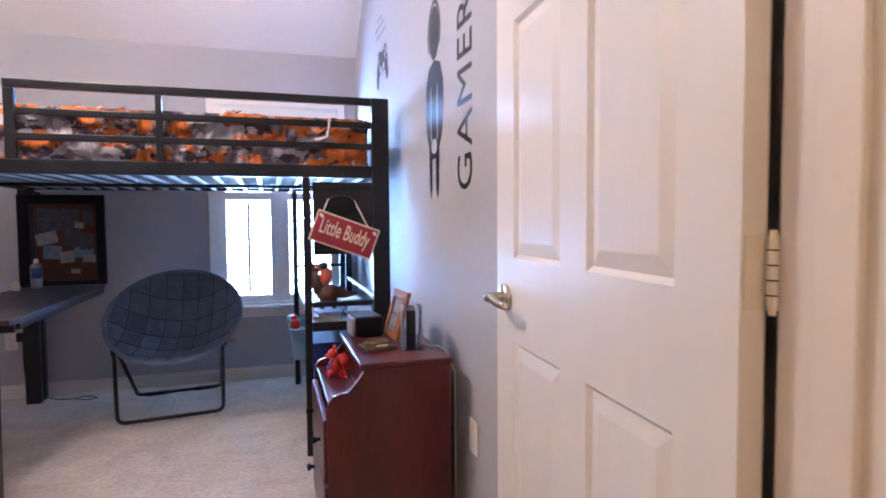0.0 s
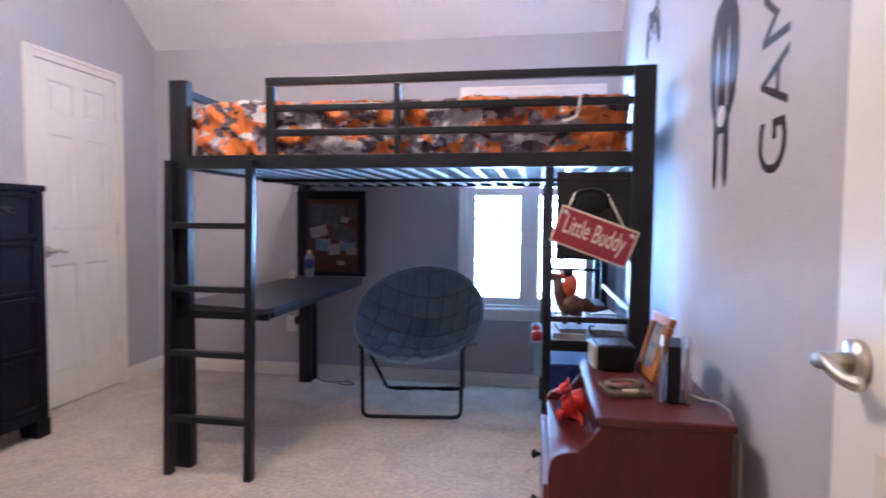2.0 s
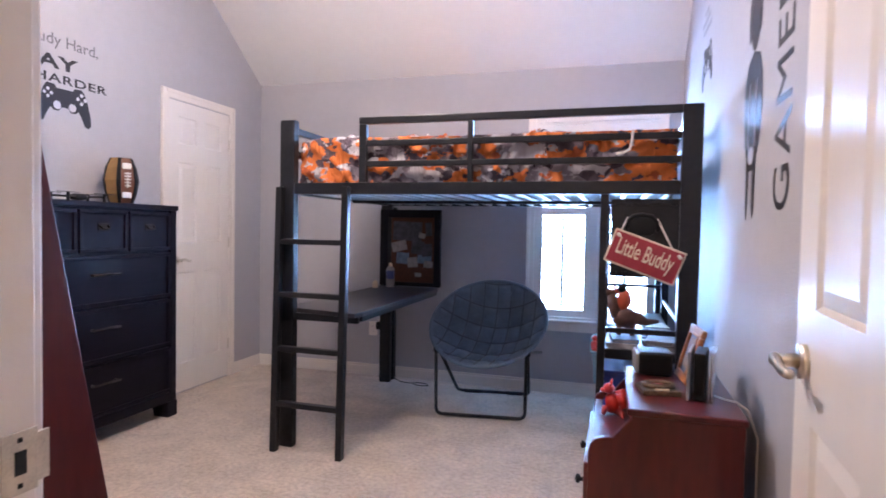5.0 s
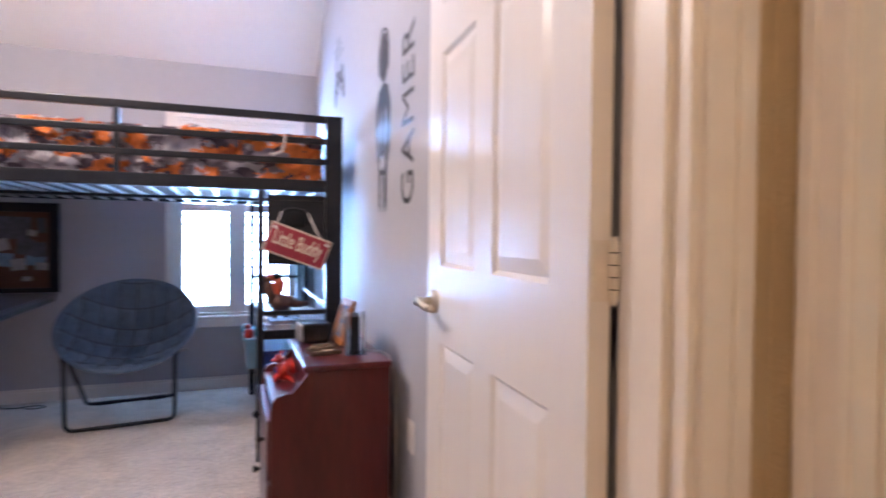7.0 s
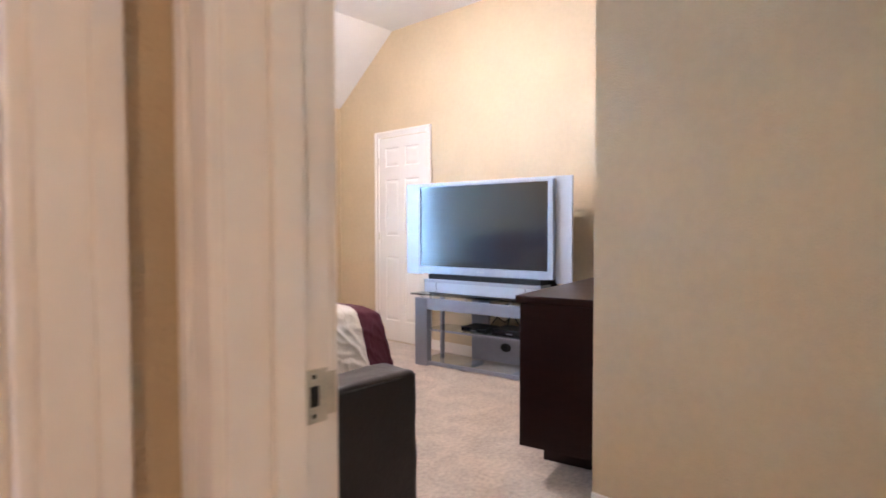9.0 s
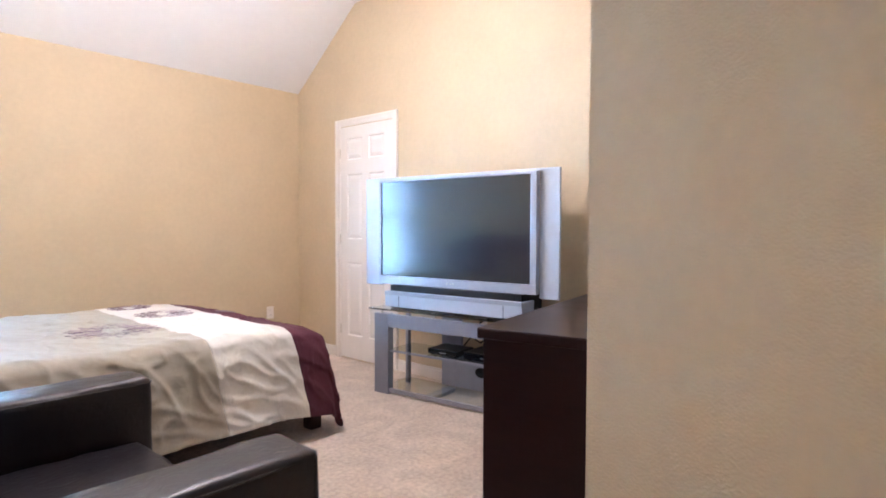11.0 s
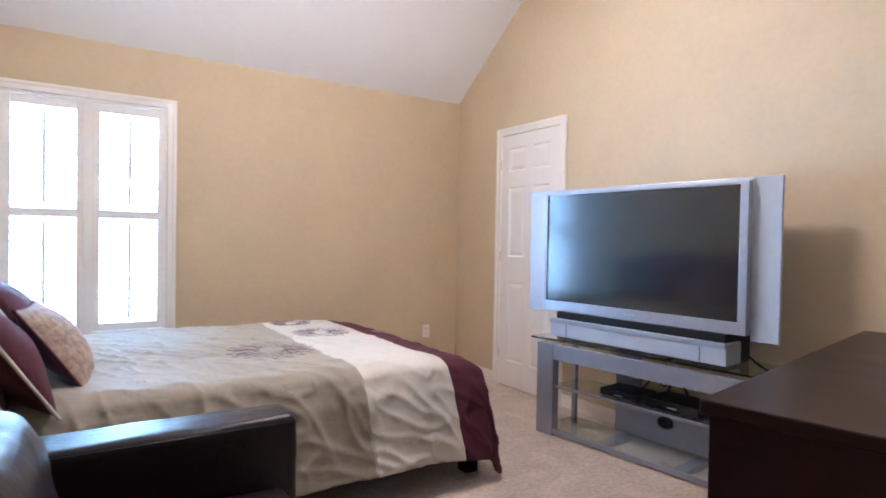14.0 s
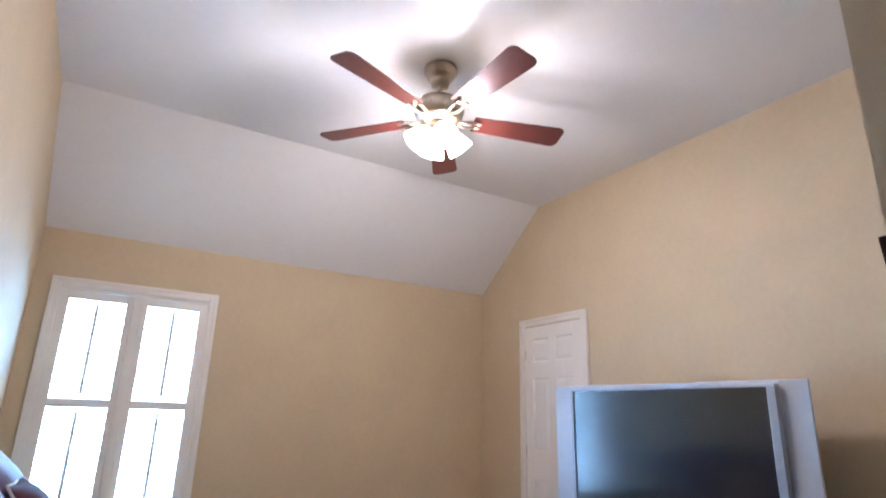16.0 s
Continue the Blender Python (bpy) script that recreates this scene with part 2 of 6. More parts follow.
THREAD_PALE = mat("mauve_embroidery_thread", (0.30, 0.24, 0.28), 0.6, vary=0.2)
FAN_WOOD = mat("fan_blade_veneer", (0.085, 0.020, 0.015), 0.35, scale=9, vary=0.22, coat=0.15)
FAN_METAL = mat("fan_nickel", (0.50, 0.43, 0.36), 0.3, 1.0, vary=0.06)
SHADE_GLOW = glow("lit_glass_shade", (1.0, 0.86, 0.66), 14.0)
DAY = glow("bright_daylight", (0.60, 0.84, 1.0), 6.0)
FROSTED = mat("frosted_acrylic", (0.20, 0.21, 0.23), 0.35, vary=0.1, scale=15)
PANE = glassy("window_pane", (0.97, 0.99, 1.0))
for cloth in (SAGE, IVORY, MAROON):
    creased(cloth, 7.0, 0.006, (1.6, 1, 1.6))
creased(CAMO, 6.0, 0.04, (2.2, 1, 0.8))
creased(LEATHER, 26.0, 0.0030)
creased(DENIM, 14.0, 0.012)
TABLE_GLASS = glassy("shelf_glass", (0.86, 0.93, 0.92))
CLEAR = glassy("clear_acrylic", (0.9, 0.94, 0.95), 0.08)


# ---- builders ----
PLACE = {}


def thing(name, where, label, category, group="", kind=""):
    ob = new(name)
    ob.matrix_basis = where
    ob.empty_display_size = 0.1
    PLACE[ob] = where.copy()
    return tagged(ob, label, category, group, kind)


def part(name, bm, material, parent, label="", local=False, smooth=False):
    """One mesh under a thing or a part. World coordinates unless local."""
    if not local:
        bmesh.ops.transform(bm, matrix=PLACE[parent].inverted(), verts=bm.verts)
    bmesh.ops.recalc_face_normals(bm, faces=bm.faces)
    me = bpy.data.meshes.new(name)
    if smooth:
        for f in bm.faces:
            f.smooth = True
    bm.to_mesh(me)
    bm.free()
    me.materials.append(material)
    ob = new(name, me)
    ob.parent = parent
    PLACE[ob] = PLACE[parent]
    return tagged(ob, label)


def solid(name, bm, material, label, category, kind="structure", smooth=False):
    """A single mesh at top level, in world coordinates."""
    bmesh.ops.recalc_face_normals(bm, faces=bm.faces)
    me = bpy.data.meshes.new(name)
    if smooth:
        for f in bm.faces:
            f.smooth = True
    bm.to_mesh(me)
    bm.free()
    me.materials.append(material)
    ob = new(name, me)
    PLACE[ob] = Matrix.Identity(4)
    return tagged(ob, label, category, "", "" if kind == "thing" else kind)


def add_box(bm, x0, x1, y0, y1, z0, z1, bevel=0.0, seg=2):
    vs = bmesh.ops.create_cube(bm, size=1)["verts"]
    for v in vs:
        v.co = Vector((x0 if v.co.x < 0 else x1, y0 if v.co.y < 0 else y1, z0 if v.co.z < 0 else z1))
    if bevel:
        es = list({e for v in vs for e in v.link_edges})
        bmesh.ops.bevel(bm, geom=es, offset=bevel, segments=seg, affect="EDGES", profile=0.6)
    return bm


def box(x0, x1, y0, y1, z0, z1, bevel=0.0, seg=2):
    return add_box(bmesh.new(), min(x0, x1), max(x0, x1), min(y0, y1), max(y0, y1), min(z0, z1), max(z0, z1), bevel, seg)


def boxes(rows, bevel=0.0):
    bm = bmesh.new()
    for r in rows:
        add_box(bm, *r, bevel)
    return bm


def prism(points, axis, a, b, bevel=0.0):
    """A flat outline pushed out along an axis. The outline's two numbers are the other two axes, in order."""
    bm = bmesh.new()
    def at(p, d):
        q = list(p)
        q.insert("xyz".index(axis), d)
        return Vector(q)
    lo, hi = [bm.verts.new(at(p, a)) for p in points], [bm.verts.new(at(p, b)) for p in points]
    n = len(points)
    bm.faces.new(lo)
    bm.faces.new(hi[::-1])
    for i in range(n):
        bm.faces.new((lo[i], lo[(i + 1) % n], hi[(i + 1) % n], hi[i]))
    bmesh.ops.recalc_face_normals(bm, faces=bm.faces)
    if bevel:
        bmesh.ops.bevel(bm, geom=list(bm.edges), offset=bevel, segments=2, affect="EDGES", profile=0.6)
    return bm


def tube(bm, pts, r, seg=8, closed=False):
    pts = [Vector(p) for p in pts]
    n = len(pts)
    rings, up = [], Vector((0.13, 0.27, 0.95)).normalized()
    for i, p in enumerate(pts):
        a = pts[i - 1] if (i or closed) else p
        b = pts[(i + 1) % n] if (i < n - 1 or closed) else p
        d = (b - a).normalized()
        s = d.cross(up)
        if s.length < 0.05:
            s = d.cross(Vector((1, 0, 0)))
        s.normalize()
        u = s.cross(d)
        rr = r[i] if isinstance(r, (list, tuple)) else r
        rings.append([bm.verts.new(p + (s * math.cos(k * math.tau / seg) + u * math.sin(k * math.tau / seg)) * rr) for k in range(seg)])
    for i in range(n if closed else n - 1):
        a, b = rings[i], rings[(i + 1) % n]
        for k in range(seg):
            bm.faces.new((a[k], a[(k + 1) % seg], b[(k + 1) % seg], b[k]))
    if not closed:
        bm.faces.new(rings[0][::-1])
        bm.faces.new(rings[-1])
    return bm


def lathe(bm, profile, centre, seg=24):
    c = Vector(centre)
    rings = []
    for r, z in profile:
        rings.append([bm.verts.new(c + Vector((max(r, 1e-4) * math.cos(k * math.tau / seg), max(r, 1e-4) * math.sin(k * math.tau / seg), z))) for k in range(seg)])
    for a, b in zip(rings, rings[1:]):
        for k in range(seg):
            bm.faces.new((a[k], a[(k + 1) % seg], b[(k + 1) % seg], b[k]))
    bm.faces.new(rings[0][::-1])
    bm.faces.new(rings[-1])
    return bm


def blob(bm, centre, size, turn=(0, 0, 0), power=2.0, seg=16, rings=10, lumps=0.0):
    """A rounded lump: an ellipsoid, squarer with a higher power."""
    m = pose(*centre, *turn)
    vs = bmesh.ops.create_uvsphere(bm, u_segments=seg, v_segments=rings, radius=1)["verts"]
    for v in vs:
        c = v.co.copy()
        k = (abs(c.x) ** power + abs(c.y) ** power + abs(c.z) ** power) ** (-1 / power)
        c *= k
        if lumps:
            c *= 1 + lumps * noise.noise(c * 2.3 + Vector(centre) * 5)
        v.co = m @ Vector((c.x * size[0], c.y * size[1], c.z * size[2]))
    return bm


def sheet(nx, ny, fn):
    bm = bmesh.new()
    g = [[bm.verts.new(fn(i / nx, j / ny)) for j in range(ny + 1)] for i in range(nx + 1)]
    for i in range(nx):
        for j in range(ny):
            bm.faces.new((g[i][j], g[i + 1][j], g[i + 1][j + 1], g[i][j + 1]))
    return bm


def thicken(bm, d):
    """Give a sheet a second side, d along its normals, and close the rim."""
    bm.normal_update()
    verts, faces = list(bm.verts), list(bm.faces)
    rim = [e for e in bm.edges if len(e.link_faces) == 1]
    twin = {v: bm.verts.new(v.co + v.normal * d) for v in verts}
    for f in faces:
        bm.faces.new([twin[v] for v in reversed(f.verts)])
    for e in rim:
        a, b = e.verts
        bm.faces.new((a, b, twin[b], twin[a]))
    return bm


def letters(text, size, depth, bold=0.0, spacing=1.0):
    """Raised lettering in the built-in font, lying in its own x and y, as a bmesh."""
    cu = bpy.data.curves.new("lettering", "FONT")
    cu.body, cu.size, cu.extrude, cu.offset, cu.space_character = text, size, depth, bold, spacing
    ob = bpy.data.objects.new("lettering", cu)
    scene.collection.objects.link(ob)
    bpy.context.view_layer.update()
    me = bpy.data.meshes.new_from_object(ob.evaluated_get(bpy.context.evaluated_depsgraph_get()))
    bm = bmesh.new()
    bm.from_mesh(me)
    bpy.data.objects.remove(ob)
    bpy.data.meshes.remove(me)
    return bm


def letter_parts(bm, material, parent, label="", local=False):
    """Each separate letter of a word as a part of its own."""
    bm.verts.index_update()
    left = set(bm.verts)
    while left:
        front, found = [left.pop()], []
        while front:
            v = front.pop()
            found.append(v)
            for e in v.link_edges:
                o = e.other_vert(v)
                if o in left:
                    left.remove(o)
                    front.append(o)
        one, twin = bmesh.new(), {}
        for v in found:
            twin[v] = one.verts.new(v.co)
        for f in {f for v in found for f in v.link_faces}:
            one.faces.new([twin[v] for v in f.verts])
        part("letter", one, material, parent, label, local)
    bm.free()


def fit_letters(bm, m, width, height):
    """Stretch lettering to a width and height, its lower left corner at the origin, then lay it by m."""
    xs, ys = [v.co.x for v in bm.verts], [v.co.y for v in bm.verts]
    x0, y0, sx, sy = min(xs), min(ys), width / (max(xs) - min(xs)), height / (max(ys) - min(ys))
    for v in bm.verts:
        v.co = m @ Vector(((v.co.x - x0) * sx, (v.co.y - y0) * sy, v.co.z))
    return bm


# ---- the setting ----
GX, GY, GL = 0.60, 4.0, -2.745          # grey room: faces of its east, north and west walls
YX, YY, YL = 4.30, 4.475, 0.77          # tan room: faces of its east, north and west walls
DOOR_S, DOOR_N = 0.015, 0.135            # the wall with the grey room's doorway
HALL_E = 0.66                           # hall face of the wall with the tan room's doorway
BLOCK_X, BLOCK_Y = 2.455, 0.472         # the corner that juts into the tan room
TOP = 3.09                              # flat part of both ceilings

solid("floor", box(-3.0, 4.6, -2.2, 4.8, -0.12, 0.0), CARPET, "beige cut-pile carpet over all rooms", "floor")
solid("ground", box(-60, 60, -60, 90, -3.2, -3.0), mat("lawn", (0.10, 0.14, 0.05), 0.95, scale=3, vary=0.3), "lawn below the windows", "ground")


def wall(name, rows, material, label):
    return solid(name, boxes(rows), material, label, "wall")


GW = (-0.402, 0.46, 0.545, 1.985)        # window openings: sides, sill, head
TW = (0.926, 1.861, 0.53, 2.063)
wall("wall_north_grey", [(GL, GW[0], GY, GY + .14, 0, 2.6), (GW[1], GX, GY, GY + .14, 0, 2.6), (GW[0], GW[1], GY, GY + .14, 0, GW[2]), (GW[0], GW[1], GY, GY + .14, GW[3], 2.6)],
     GREY_WALL, "grey painted wall with a window")
wall("wall_west_grey", [(GL - .12, GL, DOOR_N, GY + .14, 0, 3.25)], GREY_WALL, "pale grey painted wall with a white door")
wall("wall_east_grey", [(GX, GX + .08, DOOR_N, GY + .14, 0, 3.25)], GREY_WALL, "pale grey painted wall with black decals")
wall("wall_west_tan", [(HALL_E, YL, -.075, DOOR_N, 0, 3.25), (HALL_E, YL, -2.1, -.915, 0, 3.25), (HALL_E, YL, -.915, -.075, 2.06, 3.25)],
     TAN_WALL, "tan painted wall with an open doorway")
wall("wall_west_tan_room", [(GX + .08, YL, DOOR_N, YY + .14, 0, 3.25)], TAN_WALL, "tan painted bedroom wall")
wall("wall_south_grey", [(.535, HALL_E, DOOR_S, DOOR_N, 0, 3.25), (GL - .12, -.356, DOOR_S, DOOR_N, 0, 3.25), (-.356, .535, DOOR_S, DOOR_N, 2.06, 3.25)], TAN_WALL, "tan hall wall with an open doorway")
wall("wall_south_grey_inside", [(GL, -.356, DOOR_N, DOOR_N + .004, 0, 3.25), (.535, GX, DOOR_N, DOOR_N + .004, 0, 3.25), (-.356, .535, DOOR_N, DOOR_N + .004, 2.06, 3.25)], GREY_WALL, "grey painted wall beside the doorway")
wall("wall_north_tan", [(YL, TW[0], YY, YY + .14, 0, 2.6), (TW[1], YX, YY, YY + .14, 0, 2.6), (TW[0], TW[1], YY, YY + .14, 0, TW[2]), (TW[0], TW[1], YY, YY + .14, TW[3], 2.6)],
     TAN_WALL, "tan painted wall with a window")
wall("wall_east_tan", [(YX, YX + .12, BLOCK_Y, YY + .14, 0, 3.25)], TAN_WALL, "tan painted wall with a white closet door")
wall("wall_block_tan", [(BLOCK_X, YX + .12, -2.1, BLOCK_Y, 0, 3.25)], TAN_WALL, "tan textured wall block at the room's entry")
wall("wall_entry_south", [(YL, BLOCK_X, -1.5, -1.38, 0, 3.25)], TAN_WALL, "plain tan wall closing the entry")
wall("wall_hall_south", [(-1.8, HALL_E, -2.1, -1.98, 0, 3.25)], TAN_WALL, "plain tan wall closing the hall")
wall("wall_hall_west", [(-1.92, -1.8, -2.1, DOOR_S, 0, 3.25)], TAN_WALL, "plain tan wall closing the hall")


def vault(name, x0, x1, y_wall, z_wall, y_flat, y_end, label):
    rise = (TOP - z_wall) / (y_wall - y_flat)
    pts = [(y_wall + .12, z_wall - .12 * rise), (y_flat, TOP), (y_end, TOP), (y_end, TOP + .14), (y_flat + .06, TOP + .14), (y_wall + .12, z_wall - .12 * rise + .16)]
    solid(name, prism(pts, "x", x0, x1), CEILING, label, "ceiling")


vault("ceiling_grey", GL - .1, GX + .04, GY, 2.38, 3.09, DOOR_N - .05, "white sloped and flat ceiling of the grey room")
vault("ceiling_tan", YL - .04, YX + .1, YY, 2.443, 3.63, -1.45, "white sloped and flat ceiling of the tan room")
solid("ceiling_hall", box(-1.9, HALL_E + .05, -2.05, DOOR_S + .02, 2.50, 2.62), CEILING, "white flat hall ceiling", "ceiling")


def skirting(name, x0, x1, y0, y1):
    """A baseboard with a stepped top; the thin way is its thickness."""
    bm = bmesh.new()
    add_box(bm, x0, x1, y0, y1, 0, .072, 0.002)
    if x1 - x0 > y1 - y0:
        add_box(bm, x0, x1, y0 + .004, y1, .072, .090, 0.002)
    else:
        add_box(bm, x0 + (.004 if x0 > 1 else 0), x1 - (.004 if x0 < 1 else 0), y0, y1, .072, .090, 0.002)
    return solid(name, bm, TRIM, "white painted baseboard", "baseboard")


skirting("baseboard_north_grey", GL, GX, GY - .014, GY)
skirting("baseboard_west_grey_1", GL, GL + .014, .15, 2.87)
skirting("baseboard_west_grey_2", GL, GL + .014, 3.63, GY - .014)
skirting("baseboard_east_grey", GX - .014, GX, 1.06, GY - .014)
skirting("baseboard_north_tan", YL, YX - .014, YY - .014, YY)
skirting("baseboard_east_tan_1", YX - .014, YX, 3.885, YY - .014)
skirting("baseboard_east_tan_2", YX - .014, YX, BLOCK_Y, 3.10)
skirting("baseboard_block", BLOCK_X - .014, BLOCK_X, -1.38, BLOCK_Y)


def casing_y(parent, x, sx, y0, y1, z0, z1, wide=0.062, sill=False):
    """Casing round an opening in a wall across x (its face at x, standing proud towards sx)."""
    a, b = sorted((x + sx * .002, x + sx * .017))
    c, d = sorted((x + sx * .017, x + sx * .024))
    for n, (p, q, r, s) in (("side_casing", (y0 - wide, y0, z0, z1 + wide)), ("side_casing", (y1, y1 + wide, z0, z1 + wide)), ("head_casing", (y0, y1, z1, z1 + wide))):
        bm = box(a, b, p, q, r, s, 0.003)
        if n == "head_casing":
            add_box(bm, c, d, p - wide * .4, q + wide * .4, s - wide * .42, s - .003, 0.003)
        else:
            lo = p + .003 if p < y0 else q - wide * .42
            add_box(bm, c, d, lo, lo + wide * .40, r, s - .003, 0.003)
        part(n, bm, TRIM, parent)


def casing_x(parent, y, sy, x0, x1, z0, z1, wide=0.062):
    """The same for a wall across y."""
    a, b = sorted((y + sy * .002, y + sy * .017))
    c, d = sorted((y + sy * .017, y + sy * .024))
    for n, (p, q, r, s) in (("side_casing", (x0 - wide, x0, z0, z1 + wide)), ("side_casing", (x1, x1 + wide, z0, z1 + wide)), ("head_casing", (x0, x1, z1, z1 + wide))):
        bm = box(p, q, a, b, r, s, 0.003)
        if n == "head_casing":
            add_box(bm, p - wide * .4, q + wide * .4, c, d, s - wide * .42, s - .003, 0.003)
        else:
            lo = p + .003 if p < x0 else q - wide * .42
            add_box(bm, lo, lo + wide * .40, c, d, r, s - .003, 0.003)
        part(n, bm, TRIM, parent)


PANELS = ((0.20, 0.845), (1.05, 1.615), (1.74, 1.93))


def door_leaf(parent, w, h=2.03, t=0.036, both=True):
    """A six-panel moulded door in the parent's own x (width), y (thickness) and z."""
    st, mid = 0.108 * w / 0.76, 0.098 * w / 0.76
    core = bmesh.new()
    add_box(core, 0.01, w - 0.01, -t / 2 + .009, t / 2 - .009, 0.01, h - 0.01)
    rows = [(0, st), (w - st, w), (w / 2 - mid / 2, w / 2 + mid / 2)]
    for a, b in rows:
        add_box(core, a, b, -t / 2, t / 2, 0, h)
    zs = [0] + [v for p in PANELS for v in p] + [h]
    for a, b in zip(zs[::2], zs[1::2]):
        for p, q in ((st, w / 2 - mid / 2), (w / 2 + mid / 2, w - st)):
            add_box(core, p, q, -t / 2, t / 2, a, b)
    leaf = part("leaf", core, DOOR_PAINT, parent, local=True)
    for a, b in PANELS:
        for p, q in ((st, w / 2 - mid / 2), (w / 2 + mid / 2, w - st)):
            bm = bmesh.new()
            for s in (-1, 1):
                lo, hi, e = -t / 2 + .009, -t / 2 + .002, 0.030
                g = 0.010
                ring0 = [(p + g, a + g), (q - g, a + g), (q - g, b - g), (p + g, b - g)]
                ring1 = [(p + g + e, a + g + e), (q - g - e, a + g + e), (q - g - e, b - g - e), (p + g + e, b - g - e)]
                v0 = [bm.verts.new((x, s * -lo if s > 0 else lo, z)) for x, z in ring0]
                v1 = [bm.verts.new((x, s * -hi if s > 0 else hi, z)) for x, z in ring1]
                bm.faces.new(v1)
                for i in range(4):
                    bm.faces.new((v0[i], v0[(i + 1) % 4], v1[(i + 1) % 4], v1[i]))
                # the sloping sticking round the panel
                ring2 = [(p, a), (q, a), (q, b), (p, b)]
                v2 = [bm.verts.new((x, s * t / 2 * .98, z)) for x, z in ring2]
                v3 = [bm.verts.new((x, -s * -(t / 2 - .009), z)) for x, z in ring0]
                for i in range(4):
                    bm.faces.new((v2[i], v2[(i + 1) % 4], v3[(i + 1) % 4], v3[i]))
            part("panel", bm, DOOR_PAINT, leaf, local=True)
    return leaf


def lever(parent, x, y, z, side, way, reach=.050):
    """A wave-shaped lever handle with a round rose, standing out along the door's y."""
    bm = bmesh.new()
    tube(bm, [(x, y, z), (x, y + side * .012, z)], 0.032, 20)
    tube(bm, [(x, y + side * .01, z), (x, y + side * reach, z)], [0.014, 0.011], 12)
    pts = [(x + way * d, y + side * (reach + .006 * math.sin(d * 40)), z + .007 * math.sin(d * 55)) for d in (0, .02, .04, .06, .08, .095, .105)]
    tube(bm, pts, [0.012, .011, .0095, .009, .009, .0095, .007], 12)
    part("lever_handle", bm, NICKEL, parent, "satin nickel lever handle", local=True, smooth=True)


def knob(parent, x, y, z, side):
    m = pose(x, y, z, -90 * side)
    bm = bmesh.new()
    lathe(bm, [(.030, 0), (.030, .006), (.012, .012), (.011, .034), (.022, .040), (.027, .052), (.022, .064), (.006, .068)], (0, 0, 0), 20)
    bmesh.ops.transform(bm, matrix=m, verts=bm.verts)
    part("door_knob", bm, NICKEL, parent, "satin nickel door knob", local=True, smooth=True)


def butt_hinge(parent, x, y, z, material, leaf_dir):
    """A hinge at an open corner: knuckle with joints, and two leaves."""
    bm = bmesh.new()
    for k in range(5):
        tube(bm, [(x, y, z - .0445 + k * .0178 + .0008), (x, y, z - .0445 + (k + 1) * .0178 - .0008)], .0065, 10)
    tube(bm, [(x, y, z - .050), (x, y, z + .050)], .0045, 8)
    add_box(bm, min(x, x + leaf_dir * .030), max(x, x + leaf_dir * .030), y + .0100, y + .0125, z - .0445, z + .0445)
    add_box(bm, x + .0085, x + .0100, y - .034, y - .001, z - .0445, z + .0445)
    for dz in (-.03, 0, .03):
        tube(bm, [(x + leaf_dir * .018, y + .0092, z + dz), (x + leaf_dir * .018, y + .0105, z + dz)], .004, 8)
    hinge = part("hinge", bm, material, parent, "paint-covered butt hinge")
    for k in range(1, 5):
        zk = z - .0445 + k * .0178
        part("knuckle_joint", tube(bmesh.new(), [(x, y, zk - .0009), (x, y, zk + .0009)], .0067, 10), DARK_HOLE, hinge)


def strike(parent, x, y, z, axis, sign):
    """A strike plate with a curved lip, two screws and a latch hole, let into a jamb face across the axis."""
    a, b = bmesh.new(), bmesh.new()
    u, v, t = 0.017, 0.029, 0.0022
    def lay(bm, u0, u1, z0, z1, d0, d1, bev=0.0):
        if axis == "x":
            add_box(bm, min(x + sign * d0, x + sign * d1), max(x + sign * d0, x + sign * d1), y + u0, y + u1, z + z0, z + z1, bev)
        else:
            add_box(bm, x + u0, x + u1, min(y + sign * d0, y + sign * d1), max(y + sign * d0, y + sign * d1), z + z0, z + z1, bev)
    lay(a, -u, u, -v, v, 0.0005, t, 0.0008)
    lay(a, u, u + .012, -v * .8, v * .8, -.001, t * .6, 0.0005)
    plate = part("strike_plate", a, STRIKE_STEEL, parent, "worn metal strike plate")
    lay(b, -.005, .006, -.011, .011, t - .0004, t + .0006)
    for s in (-1, 1):
        lay(b, -.0022, .0022, s * .021 - .0022, s * .021 + .0022, t - .0004, t + .0006)
    part("latch_hole", b, DARK_HOLE, plate, "dark latch hole and screws")


# grey room's doorway: jambs, casing both sides, and the open leaf
d1 = thing("door_1", pose(.09, 0.075, 0), "white six-panel bedroom door standing open into the grey room", "door", kind="structure")
jl = part("jamb", boxes([(-.353, -.338, DOOR_S - .004, DOOR_N + .008, 0, 2.04)], 0.002), TRIM, d1)
part("jamb", boxes([(.515, .533, DOOR_S - .004, DOOR_N + .008, 0, 2.04)], 0.002), TRIM, d1)
part("head_jamb", boxes([(-.338, .515, DOOR_S - .004, DOOR_N + .008, 2.04, 2.058)], 0.002), TRIM, d1)
part("door_stop", box(-.338, -.326, .040, .090, 0, 2.04, 0.003), TRIM, d1)
part("door_stop", box(.503, .515, .040, .090, 0, 2.04, 0.003), TRIM, d1)
casing_x(d1, DOOR_S, -1, -.345, .530, 0, 2.05, .075)
casing_x(d1, DOOR_N + .004, 1, -.345, .530, 0, 2.05)
strike(d1, -.338, .126, .975, "x", 1)
for hz in (.20, 1.092, 1.86):
    butt_hinge(d1, .508, DOOR_N + .010, hz, PAINTED_HINGE, -1)


